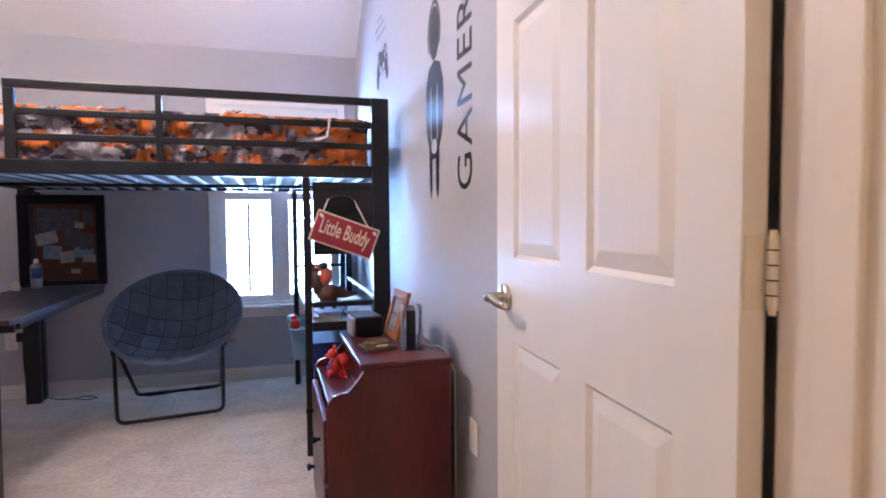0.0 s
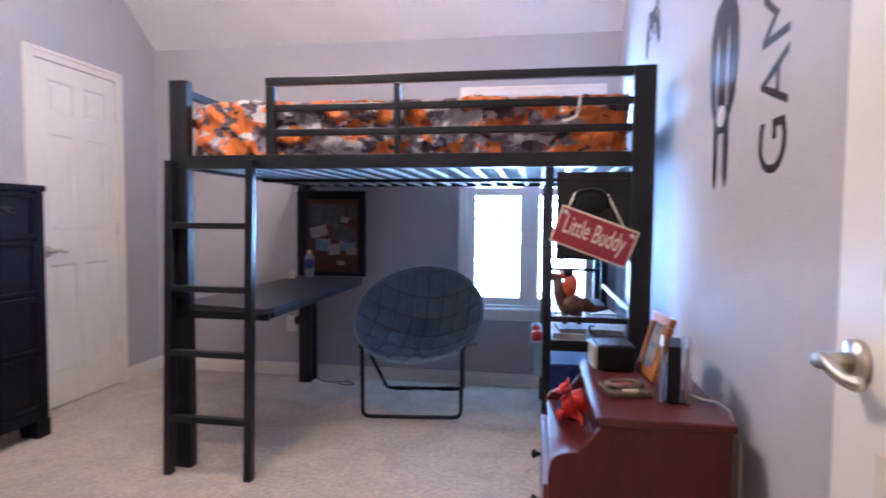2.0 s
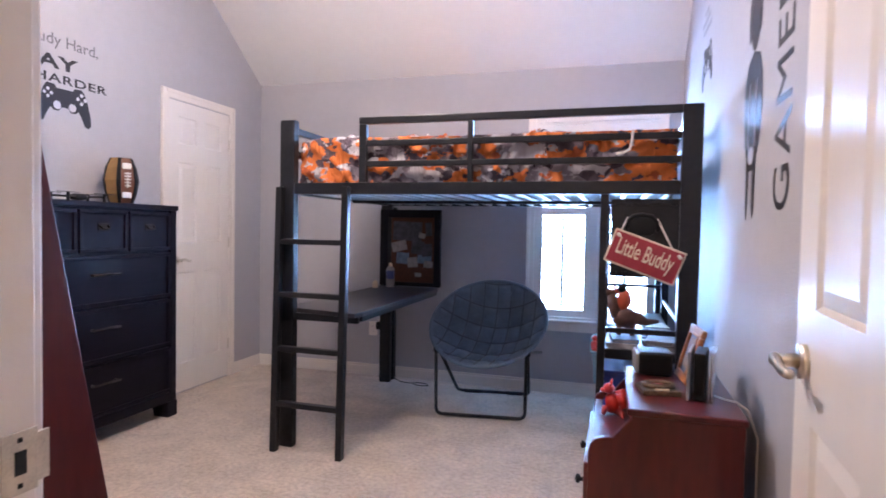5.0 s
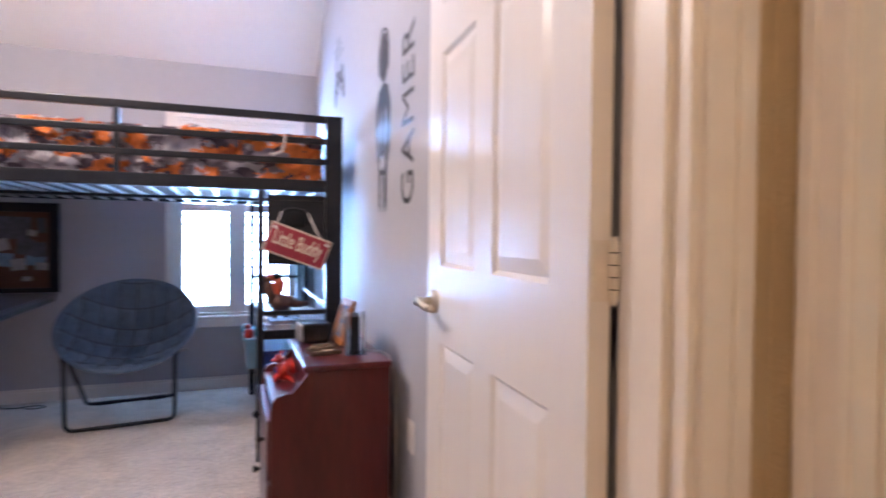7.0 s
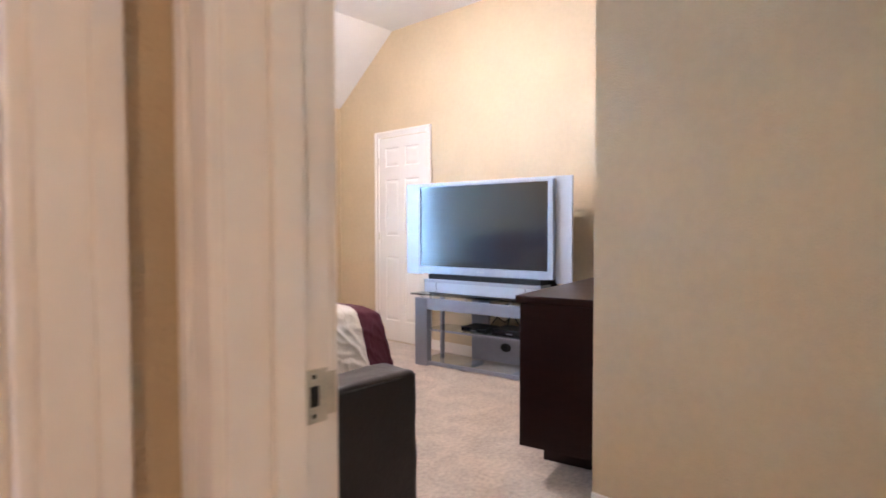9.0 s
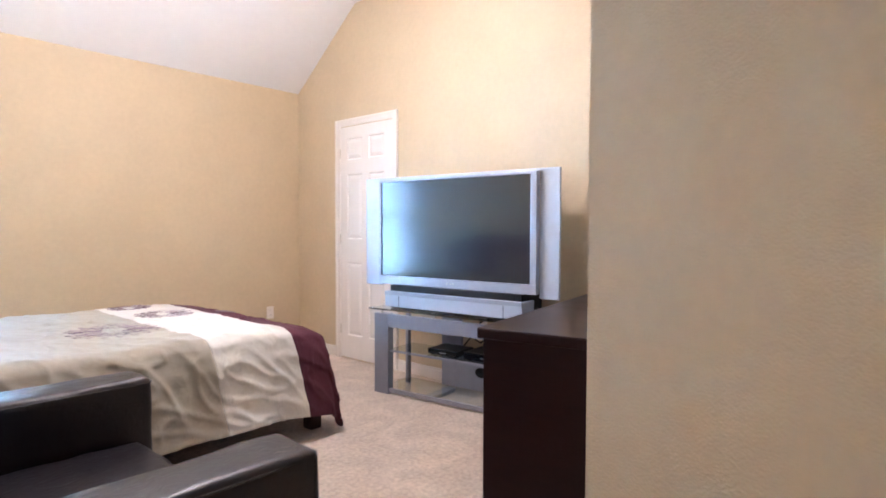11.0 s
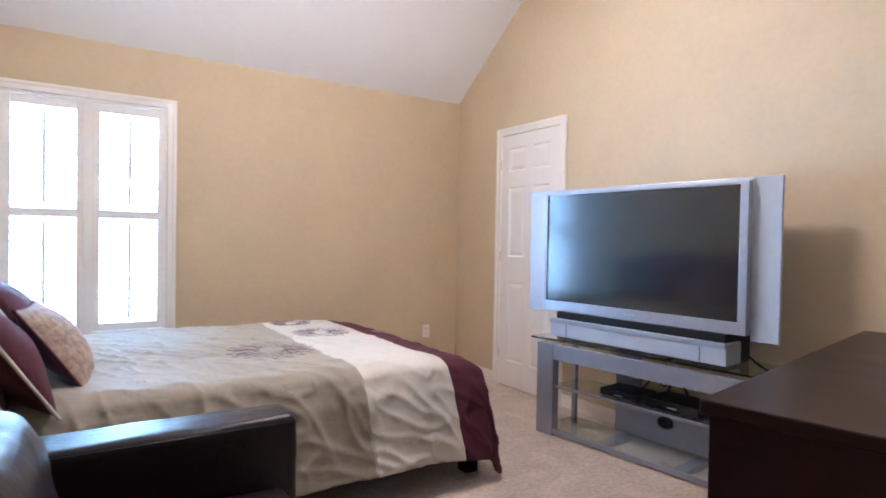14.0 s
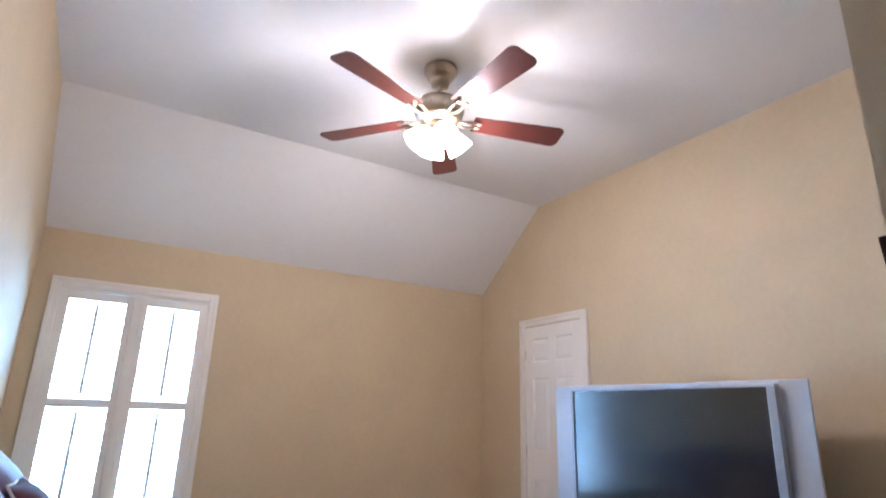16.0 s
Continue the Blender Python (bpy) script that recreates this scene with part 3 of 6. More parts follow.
# grey room's open leaf
leaf_1 = thing("door_leaf", pose(.492, DOOR_N + .022, .012, 0, 0, 86.9), "white six-panel door leaf standing open beside the wall", "door", kind="structure")
door_leaf(leaf_1, .856)
lever(leaf_1, .784, .018, .950, 1, -1)
lever(leaf_1, .784, -.018, .950, -1, -1, .030)

# closet doors, shut
d2 = thing("door_2", pose(GL, 3.25, 0), "white six-panel closet door, shut, in the grey wall", "door", kind="structure")
casing_y(d2, GL, 1, 2.930, 3.562, 0, 2.05)
leaf_2 = thing("closet_door", pose(GL - .006, 2.934, .012, 0, 0, 90), "shut white six-panel closet door", "door", kind="structure")
door_leaf(leaf_2, .624)
lever(leaf_2, .055, -.018, .93, -1, 1)
for hz in (.25, 1.05, 1.80):
    part("hinge", tube(bmesh.new(), [(.622, -.022, hz - .04), (.622, -.022, hz + .04)], .006, 8), NICKEL, leaf_2, local=True)
d3 = thing("door_3", pose(YX, 3.5, 0), "white casing round the tan room's closet door", "door", kind="structure")
casing_y(d3, YX, -1, 3.156, 3.823, 0, 2.05)
leaf_3 = thing("closet_door", pose(YX + .006, 3.820, .012, 0, 0, -90), "shut white six-panel closet door", "door", kind="structure")
door_leaf(leaf_3, .661)
for hz in (.25, 1.05, 1.80):
    part("hinge", tube(bmesh.new(), [(.004, -.022, hz - .04), (.004, -.022, hz + .04)], .006, 8), NICKEL, leaf_3, local=True)

# tan room's doorway, its leaf out of sight
d4 = thing("door_4", pose(.71, -.49, 0), "white cased doorway into the tan room", "doorway", kind="structure")
part("jamb", box(HALL_E - .004, YL + .004, -.095, -.077, 0, 2.04, 0.002), TRIM, d4)
part("jamb", box(HALL_E - .004, YL + .004, -.913, -.895, 0, 2.04, 0.002), TRIM, d4)
part("head_jamb", box(HALL_E - .004, YL + .004, -.895, -.095, 2.04, 2.058, 0.002), TRIM, d4)
part("door_stop", box(.700, .735, -.107, -.095, 0, 2.04, 0.003), TRIM, d4)
casing_y(d4, HALL_E, -1, -.900, -.090, 0, 2.05, 0.055)
casing_y(d4, YL, 1, -.900, -.090, 0, 2.05, 0.055)
strike(d4, .750, -.095, .963, "y", -1)


def shutter_window(name, x0, x1, z0, z1, y, zm, sill, label):
    """A cased window with two louvred shutter panels, tilt rods, sash and panes. The room lies towards -y."""
    w = thing(name, pose((x0 + x1) / 2, y, z0), label, "window", kind="structure")
    casing_x(w, y, -1, x0 + .005, x1 - .005, z0, z1, .058)
    if sill:
        part("window_sill", box(x0 - .075, x1 + .075, y - .045, y + .02, z0 - .022, z0, .006), TRIM, w)
        part("apron", box(x0 - .05, x1 + .05, y - .017, y - .002, z0 - .085, z0 - .022, .004), TRIM, w)
    else:
        part("bottom_casing", box(x0 - .053, x1 + .053, y - .017, y - .002, z0 - .058, z0, .003), TRIM, w)
    part("window_frame", boxes([(x0, x0 + .02, y, y + .13, z0, z1), (x1 - .02, x1, y, y + .13, z0, z1), (x0 + .02, x1 - .02, y, y + .13, z1 - .02, z1), (x0 + .02, x1 - .02, y, y + .13, z0, z0 + .02)]), TRIM, w)
    part("sash", boxes([(x0 + .02, x0 + .055, y + .095, y + .125, z0 + .02, z1 - .02), (x1 - .055, x1 - .02, y + .095, y + .125, z0 + .02, z1 - .02),
                        (x0 + .055, x1 - .055, y + .095, y + .125, zm - .018, zm + .018)]), TRIM, w)
    for a, b in ((z0 + .02, zm - .018), (zm + .018, z1 - .02)):
        p = part("pane", box(x0 + .055, x1 - .055, y + .108, y + .112, a, b), PANE, w)
        p.visible_shadow = False
    xm = (x0 + x1) / 2
    part("centre_post", box(xm - .027, xm + .027, y - .004, y + .038, z0 + .021, z1 - .021, .003), TRIM, w)
    for a, b in ((x0 + .017, xm - .020), (xm + .020, x1 - .017)):
        s = part("shutter", boxes([(a, a + .046, y + .004, y + .032, z0 + .022, z1 - .022), (b - .046, b, y + .004, y + .032, z0 + .022, z1 - .022),
                                   (a + .046, b - .046, y + .004, y + .032, z1 - .078, z1 - .022), (a + .046, b - .046, y + .004, y + .032, z0 + .022, z0 + .072),
                                   (a + .046, b - .046, y + .004, y + .032, zm - .028, zm + .028)], .003), TRIM, w)
        for lo, hi in ((z0 + .072, zm - .028), (zm + .028, z1 - .078)):
            n = int((hi - lo) / .062)
            blade = None
            for k in range(n):
                z = lo + (k + .5) * (hi - lo) / n
                if blade is None:
                    bm = box(a + .044, b - .044, -.032, .032, -.0045, .0045, .004, 1)
                    bmesh.ops.rotate(bm, cent=(0, 0, 0), matrix=Matrix.Rotation(radians(-6), 3, "X"), verts=bm.verts)
                    bmesh.ops.translate(bm, vec=(0, y + .020, z), verts=bm.verts)
                    blade, z_first = part("louvre", bm, TRIM, s), z
                else:
                    o = new("louvre", blade.data)
                    o.parent = s
                    o.location = (0, 0, z - z_first)
            part("tilt_rod", box((a + b) / 2 - .011, (a + b) / 2 + .011, y - .028, y - .015, lo + .03, hi - .03, .002), TRIM, s)
    for zz in (z0 + .25, z1 - .25):
        for xx in (x0 + .02, x1 - .02):
            part("shutter_hinge", box(xx - .007, xx + .007, y - .003, y + .004, zz - .03, zz + .03, .001), TRIM, w)
    return w


shutter_window("window_1", *GW, GY, 1.34, True, "window with open white louvred shutters and a sill")
shutter_window("window_2", *TW, YY, 1.32, False, "window with open white louvred shutters")
solid("backdrop", boxes([(-6.0, .60, 5.6, 5.62, -.8, 4.2)]), DAY, "bright overcast daylight outside the window", "backdrop", "structure")
solid("backdrop_tan", boxes([(-7.5, 8.0, 6.2, 6.22, -.8, 4.4)]), DAY, "bright overcast daylight outside the window", "backdrop", "structure")


def outlet(where, label, slots=True):
    o = thing("wall_outlet", where, label, "outlet")
    part("cover_plate", box(-.036, .036, -.006, 0, -.057, .057, .003), TRIM, o, local=True)
    if slots:
        for s in (-1, 1):
            f = part("socket", box(-.016, .016, -.009, -.005, s * .022 - .014, s * .022 + .014, .003), TRIM, o, local=True)
            part("slot", boxes([(-.007, -.005, -.0096, -.0088, s * .022 - .004, s * .022 + .005), (.005, .007, -.0096, -.0088, s * .022 - .004, s * .022 + .005)]), DARK_HOLE, f, local=True)
    return o


outlet(pose(3.974, YY - .002, .37), "white electrical outlet on the tan wall")
outlet(pose(GX - .002, 1.405, .423, 0, 0, -90), "white blank cover plate on the grey wall", False)
outlet(pose(-1.68, GY - .002, .38), "white electrical outlet on the grey wall behind the desk leg")


# ---- ceiling fans and an added, unseen hall lamp ----
def ceiling_fan(x, y, turn, watts, label):
    f = thing("ceiling_fan", pose(x, y, TOP), label, "ceiling fan", "ceiling fans")
    part("canopy", lathe(bmesh.new(), [(.02, -.115), (.045, -.108), (.052, -.085), (.052, -.070), (.070, -.060), (.078, -.045), (.078, -.035), (.088, -.028), (.090, -.012), (.086, 0)], (0, 0, 0), 28), FAN_METAL, f, local=True, smooth=True)
    part("downrod", lathe(bmesh.new(), [(.013, -.16), (.013, -.07)], (0, 0, 0), 12), FAN_METAL, f, local=True, smooth=True)
    motor = part("motor_housing", lathe(bmesh.new(), [(.04, -.335), (.075, -.33), (.115, -.31), (.125, -.285), (.125, -.235), (.11, -.205), (.07, -.185), (.03, -.155)], (0, 0, 0), 32), FAN_METAL, f, "brushed nickel motor housing", local=True, smooth=True)
    for k in range(10):
        a = k * math.tau / 10
        part("vent", blob(bmesh.new(), (.120 * math.cos(a), .120 * math.sin(a), -.262), (.012, .012, .022)), FAN_METAL, motor, local=True, smooth=True)
    for k in range(5):
        m = pose(0, 0, -.305, 0, 0, turn + 72 * k)
        arm = bmesh.new()
        tube(arm, [(.09, 0, .0), (.13, .022, -.008), (.17, .028, -.004), (.21, .022, .0)], .008, 8)
        tube(arm, [(.09, 0, .0), (.13, -.022, -.008), (.17, -.028, -.004), (.21, -.022, .0)], .008, 8)
        blob(arm, (.215, .022, -.004), (.016, .012, .007))
        blob(arm, (.215, -.022, -.004), (.016, .012, .007))
        bmesh.ops.transform(arm, matrix=m, verts=arm.verts)
        part("blade_iron", arm, FAN_METAL, f, local=True, smooth=True)
        out = []
        for px, py in ((.185, -.056), (.653, -.078), (.678, -.070), (.690, -.050), (.690, .050), (.678, .070), (.653, .078), (.185, .056)):
            out.append((px, py))
        bl = prism(out, "z", .004, .011, .002)
        bmesh.ops.transform(bl, matrix=m @ pose(0, 0, 0, -11, 0, 0), verts=bl.verts)
        part("blade", bl, FAN_WOOD, f, "cherry veneer fan blade", local=True)
    part("light_fitter", lathe(bmesh.new(), [(.02, -.405), (.05, -.395), (.06, -.365), (.05, -.335)], (0, 0, 0), 24), FAN_METAL, f, local=True, smooth=True)
    for k in range(4):
        a = radians(turn + 20 + 90 * k)
        bm = bmesh.new()
        lathe(bm, [(.022, .0), (.034, -.014), (.052, -.050), (.063, -.090), (.068, -.112), (.065, -.112), (.047, -.050), (.024, -.010)], (0, 0, 0), 20)
        bmesh.ops.transform(bm, matrix=Matrix.Translation((.055 * math.cos(a), .055 * math.sin(a), -.370)) @ Matrix.Rotation(radians(38), 4, Vector((-math.sin(a), math.cos(a), 0)) * -1), verts=bm.verts)
        part("shade", bm, SHADE_GLOW, f, "lit white glass shade", local=True, smooth=True)
        lamp("fan_bulb", "POINT", pose(x + .155 * math.cos(a), y + .155 * math.sin(a), TOP - .515), watts / 4, (1.0, 0.94, 0.87), 0.025)
    return f


ceiling_fan(2.53, 2.335, 56, FAN_TAN, "five-blade ceiling fan with lit glass shades")
ceiling_fan(-1.08, 1.70, 30, FAN_GREY, "five-blade ceiling fan with lit glass shades")
# never in view: fixture and bulb are added to warm the hall
hall_fill = thing("hall_fill_lamp", pose(-.5, -1.2, 2.50), "flush round white lamp, unseen, added to light the hall", "ceiling lamp")
part("base", lathe(bmesh.new(), [(.15, -.02), (.15, 0)], (0, 0, 0), 28), TRIM, hall_fill, local=True)
part("dome", lathe(bmesh.new(), [(.02, -.10), (.08, -.085), (.12, -.055), (.135, -.02)], (0, 0, 0), 28), glow("hall_fill_dome", (1.0, .80, .55), 6.0), hall_fill, local=True, smooth=True)
lamp("hall_fill_bulb", "POINT", pose(-.5, -1.2, 2.32), HALL_WATTS, (1.0, 0.80, 0.56), 0.08)


# ---- grey room: the loft bed ----
BX0, BX1, BY0, BY1 = -1.550, .528, 2.43, 3.87
BEAM0, BEAM1, RAIL = 1.365, 1.425, 1.757
bed = thing("loft_bed", pose(-.5, 3.1, 0), "black metal loft bed with guard rails and a ladder", "loft bed")
for x0, x1 in ((BX0, BX0 + .085), (BX1 - .085, BX1)):
    for y0, y1 in ((BY0, BY0 + .05), (BY1 - .05, BY1)):
        part("post", box(x0, x1, y0, y1, 0, RAIL, .006), BLACK_STEEL, bed)
part("front_beam", box(BX0 + .085, BX1 - .085, BY0 + .005, BY0 + .045, BEAM0, BEAM1, .004), BLACK_STEEL, bed)
part("back_beam", box(BX0 + .085, BX1 - .085, BY1 - .045, BY1 - .005, BEAM0, BEAM1, .004), BLACK_STEEL, bed)
for x in (BX0 + .02, BX1 - .06):
    part("end_beam", box(x, x + .04, BY0 + .05, BY1 - .05, BEAM0, BEAM1, .004), BLACK_STEEL, bed)
    for z in (1.71, 1.585):
        part("end_rail", box(x + .005, x + .035, BY0 + .05, BY1 - .05, z - .018, z + .018, .004), BLACK_STEEL, bed)
guard = part("guard_rail", box(-1.095, BX1 - .085, BY0 + .008, BY0 + .042, 1.722, RAIL, .004), BLACK_STEEL, bed)
for z in (1.625, 1.520):
    part("rail", box(-1.055, BX1 - .085, BY0 + .012, BY0 + .038, z - .015, z + .015, .004), BLACK_STEEL, guard)
for x in (-1.095, -.522):
    part("upright", box(x, x + (.04 if x < -1 else .026), BY0 + .010, BY0 + .040, BEAM1, 1.722, .004), BLACK_STEEL, guard)
for z in (1.740, 1.625, 1.520):
    part("back_rail", box(BX0 + .085, BX1 - .085, BY1 - .038, BY1 - .012, z - .016, z + .016, .004), BLACK_STEEL, bed)
for k in range(19):
    x = BX0 + .14 + k * .1005
    part("slat", box(x, x + .022, BY0 + .045, BY1 - .045, 1.368, 1.380, .002, 1), SLAT_STEEL, bed)
part("centre_rail", box(BX0 + .09, BX1 - .09, 3.13, 3.165, 1.350, 1.368, .003), BLACK_STEEL, bed)
ladder = part("ladder_rail", prism([(2.345, 0), (2.385, 0), (2.428, 1.40), (2.388, 1.40)], "x", -1.548, -1.513, .004), BLACK_STEEL, bed)
part("ladder_rail", prism([(2.345, 0), (2.385, 0), (2.428, 1.40), (2.388, 1.40)], "x", -1.165, -1.130, .004), BLACK_STEEL, bed)
for z in (.255, .547, .834, 1.113):
    y = 2.365 + .030 * z
    part("rung", box(-1.515, -1.163, y - .02, y + .02, z - .014, z + .014, .006), BLACK_STEEL, ladder)

mattress = thing("mattress", pose(-.5, 3.15, 1.40), "plain dark mattress lying on the loft bed's slats", "mattress")
part("cover", box(BX0 + .095, BX1 - .095, BY0 + .12, BY1 - .12, 1.380, 1.600, .03, 3), TICKING, mattress)


def cover_point(u, v, x0, x1, y0, y1, top, hang, puff, seed):
    """A quilt draped over a box: u along x, v across y, with hanging sides and folds."""
    s = v * (y1 - y0 + 2 * hang) - hang
    side = 0
    y, z = y0 + s, top
    if s < 0:
        y, z, side = y0, top + s, -1
    elif s > y1 - y0:
        y, z, side = y1, top - (s - (y1 - y0)), 1
    x = x0 + u * (x1 - x0)
    edge = min(1, abs(s) / .08, abs(s - (y1 - y0)) / .08)
    e2 = min(1, u / .06, (1 - u) / .06)
    q = Vector((x, y, z))
    fold = noise.noise(Vector((x * 7 + z * 3, y * 2.2, z * 2.5 + seed))) * .5 + noise.noise(Vector((x * 15 - z * 9, y * 7, z * 12 + seed))) * .28 + noise.noise(q * 3 + Vector((seed, 0, 0))) * .5
    round_end = (1 - min(1, u / .09)) ** 2
    lump = max(0, noise.noise(Vector((x * 2.6, y * 1.5, seed + 8))))
    wrinkle = (1 - abs(noise.noise(Vector((x * 6 + z * 5, y * 3, z * 4 - x * 2 + seed))))) ** 10 + (1 - abs(noise.noise(Vector((x * 9 - z * 6, y * 5, z * 3 + seed + 4))))) ** 12
    fold += .55 * wrinkle - .3
    if side:
        y += side * (puff * (.45 + fold)) - side * .05 * round_end + side * (.045 * math.exp(-((u - .13) / .07) ** 2) if side < 0 else 0)
    else:
        z += puff * fold * edge - .035 * (1 - edge) ** 2 + .05 * lump * edge
    z -= .05 * (1 - e2) ** 2 if not side else 0
    z -= .03 * round_end * (1 if not side else .5)
    return Vector((x, y, z))


quilt = thing("comforter", pose(-.5, 3.1, 1.57), "rumpled orange, grey and black camouflage comforter on the loft bed", "comforter")
part("quilt", thicken(sheet(190, 110, lambda u, v: cover_point(u, v, BX0 + .068, BX1 - .095, BY0 + .085, BY1 - .085, 1.660, .240, .042, 3.0)), -.012), CAMO, quilt, smooth=True)
end = bmesh.new()
blob(end, (BX0 + .26, 2.79, 1.60), (.20, .30, .075), (0, 0, 6), 2.6, 24, 14, .12)
part("covered_pillow", end, CAMO, quilt, "pillow bulging under the comforter", smooth=True)
tie = bmesh.new()
tube(tie, [(.17, 2.425, 1.545), (.20, 2.420, 1.548), (.225, 2.421, 1.56), (.235, 2.424, 1.60), (.238, 2.43, 1.645)], .006, 8)
part("loose_tie", tie, PIPING, quilt, "pale loose fabric tie", smooth=True)

# ---- desk and cork board under the bed ----
desk = thing("loft_desk", pose(-1.3, 3.1, 0), "dark desk board on a broad black leg under the loft bed", "desk")
part("desktop", prism([(-1.555, 2.49), (-1.09, 2.40), (-1.075, 2.47), (-1.075, 3.80), (-1.555, 3.80)], "z", .728, .752, .003), DARK_DESK, desk)
part("front_apron", box(-1.555, -1.095, 2.455, 2.478, .690, .728, .003), BLACK_STEEL, desk)
part("side_apron", box(-1.10, -1.08, 2.478, 3.79, .700, .728, .003), BLACK_STEEL, desk)
part("leg", box(-1.575, -1.465, 3.905, 3.955, 0, 1.355, .005), BLACK_STEEL, desk)
board = thing("cork_board", pose(-1.3, 3.83, .752), "cork pin board in a dark frame with pinned cards", "cork board")
part("frame", boxes([(-1.555, -1.49, 3.815, 3.85, .754, 1.335), (-1.12, -1.07, 3.815, 3.85, .754, 1.335), (-1.49, -1.12, 3.815, 3.85, 1.275, 1.335), (-1.49, -1.12, 3.815, 3.85, .754, .785)], .004), BLACK_WOOD, board)
part("cork", box(-1.49, -1.12, 3.828, 3.84, .785, 1.275), CORK, board)
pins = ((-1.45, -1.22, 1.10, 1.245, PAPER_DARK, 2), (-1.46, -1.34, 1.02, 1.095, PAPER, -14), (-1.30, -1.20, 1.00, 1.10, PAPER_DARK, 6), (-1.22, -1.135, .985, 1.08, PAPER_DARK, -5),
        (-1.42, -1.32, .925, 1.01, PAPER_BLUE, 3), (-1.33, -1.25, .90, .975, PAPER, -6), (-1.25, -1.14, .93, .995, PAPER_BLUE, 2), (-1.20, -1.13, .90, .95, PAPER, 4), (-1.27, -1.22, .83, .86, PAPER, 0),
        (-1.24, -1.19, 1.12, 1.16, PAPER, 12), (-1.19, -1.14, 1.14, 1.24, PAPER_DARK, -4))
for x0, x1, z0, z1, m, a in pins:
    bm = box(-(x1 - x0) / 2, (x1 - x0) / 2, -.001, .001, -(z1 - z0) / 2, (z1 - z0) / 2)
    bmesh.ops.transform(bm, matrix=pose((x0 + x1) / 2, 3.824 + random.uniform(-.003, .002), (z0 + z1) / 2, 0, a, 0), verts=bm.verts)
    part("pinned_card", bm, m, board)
can = thing("spray_bottle", pose(-1.435, 3.74, .752), "slim white and blue bottle standing on the desk", "bottle")
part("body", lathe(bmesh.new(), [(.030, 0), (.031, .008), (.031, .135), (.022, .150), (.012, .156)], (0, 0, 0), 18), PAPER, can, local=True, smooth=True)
part("label", lathe(bmesh.new(), [(.0316, .06), (.0316, .125)], (0, 0, 0), 18), BLUE_PLASTIC, can, local=True, smooth=True)
part("cap", lathe(bmesh.new(), [(.013, .155), (.013, .178), (.004, .182)], (0, 0, 0), 12), CREAM, can, local=True, smooth=True)
tag = thing("desk_ornament", pose(-1.505, 3.62, .752), "small cream arched ornament standing on the desk", "ornament")
part("body", prism([(-.02, 0), (.02, 0), (.021, .035), (.012, .052), (0, .058), (-.012, .052), (-.021, .035)], "y", -.006, .006, .002), CREAM, tag, local=True)
cord = thing("charger_lead", pose(-1.3, 3.85, 0), "thin black power cord lying on the carpet", "cord")
part("cable", tube(bmesh.new(), [(-1.46, 3.93, .006), (-1.38, 3.86, .006), (-1.31, 3.85, .006), (-1.24, 3.88, .006), (-1.18, 3.87, .006), (-1.15, 3.83, .006), (-1.20, 3.80, .006), (-1.27, 3.83, .006)], .0035, 6), BLACK_PLASTIC, cord, smooth=True)
plug = thing("power_adapter", pose(-1.66, GY - .01, .40), "black plug-in adapter in the wall outlet", "adapter")
part("body", box(-1.63, -1.575, 3.93, 3.985, .385, .445, .008), BLACK_PLASTIC, plug)
part("cable", tube(bmesh.new(), [(-1.60, 3.95, .385), (-1.60, 3.96, .2), (-1.585, 3.965, .006), (-1.5, 3.94, .006)], .0035, 6), BLACK_PLASTIC, plug, smooth=True)

# ---- shelf unit under the bed's foot ----
rack = thing("shelf_unit", pose(.32, 3.0, 0), "black metal shelf unit under the loft bed", "shelf unit")
for x0 in (.108, .475):
    for y0 in (2.445, 3.74):
        part("leg", box(x0, x0 + .035, y0, y0 + .035, 0, BEAM0, .003), BLACK_STEEL, rack)
part("front_panel", box(.155, .470, 2.452, 2.468, .992, 1.345, .003), BLACK_STEEL, rack)
for z in (1.318, 1.010):
    part("panel_rim", box(.165, .460, 2.446, 2.452, z, z + .007, .001), BLACK_STEEL, rack)
for z, t in ((.660, .045), (.330, .03)):
    part("shelf", box(.143, .475, 2.452, 3.77, z - t, z, .003), BLACK_STEEL, rack)
part("front_rail", box(.143, .475, 2.452, 2.474, .735, .758, .003), BLACK_STEEL, rack)
part("side_rail", box(.484, .500, 2.48, 3.74, .737, .758, .003), BLACK_STEEL, rack)
part("back_rail", box(.143, .475, 3.75, 3.77, .83, .85, .003), BLACK_STEEL, rack)


def book(x, y, z, sx, sy, sz, turn, cover, label):
    b = thing("book", pose(x, y, z, 0, 0, turn), label, "book", "books on the shelf")
    part("cover", boxes([(-sx / 2, sx / 2, -sy / 2, sy / 2, 0, .003), (-sx / 2, sx / 2, -sy / 2, sy / 2, sz - .003, sz), (-sx / 2, -sx / 2 + .003, -sy / 2, sy / 2, .003, sz - .003)]), cover, b, local=True)
    part("page_block", box(-sx / 2 + .003, sx / 2 - .004, -sy / 2 + .003, sy / 2 - .003, .003, sz - .003), PAPER, b, local=True)


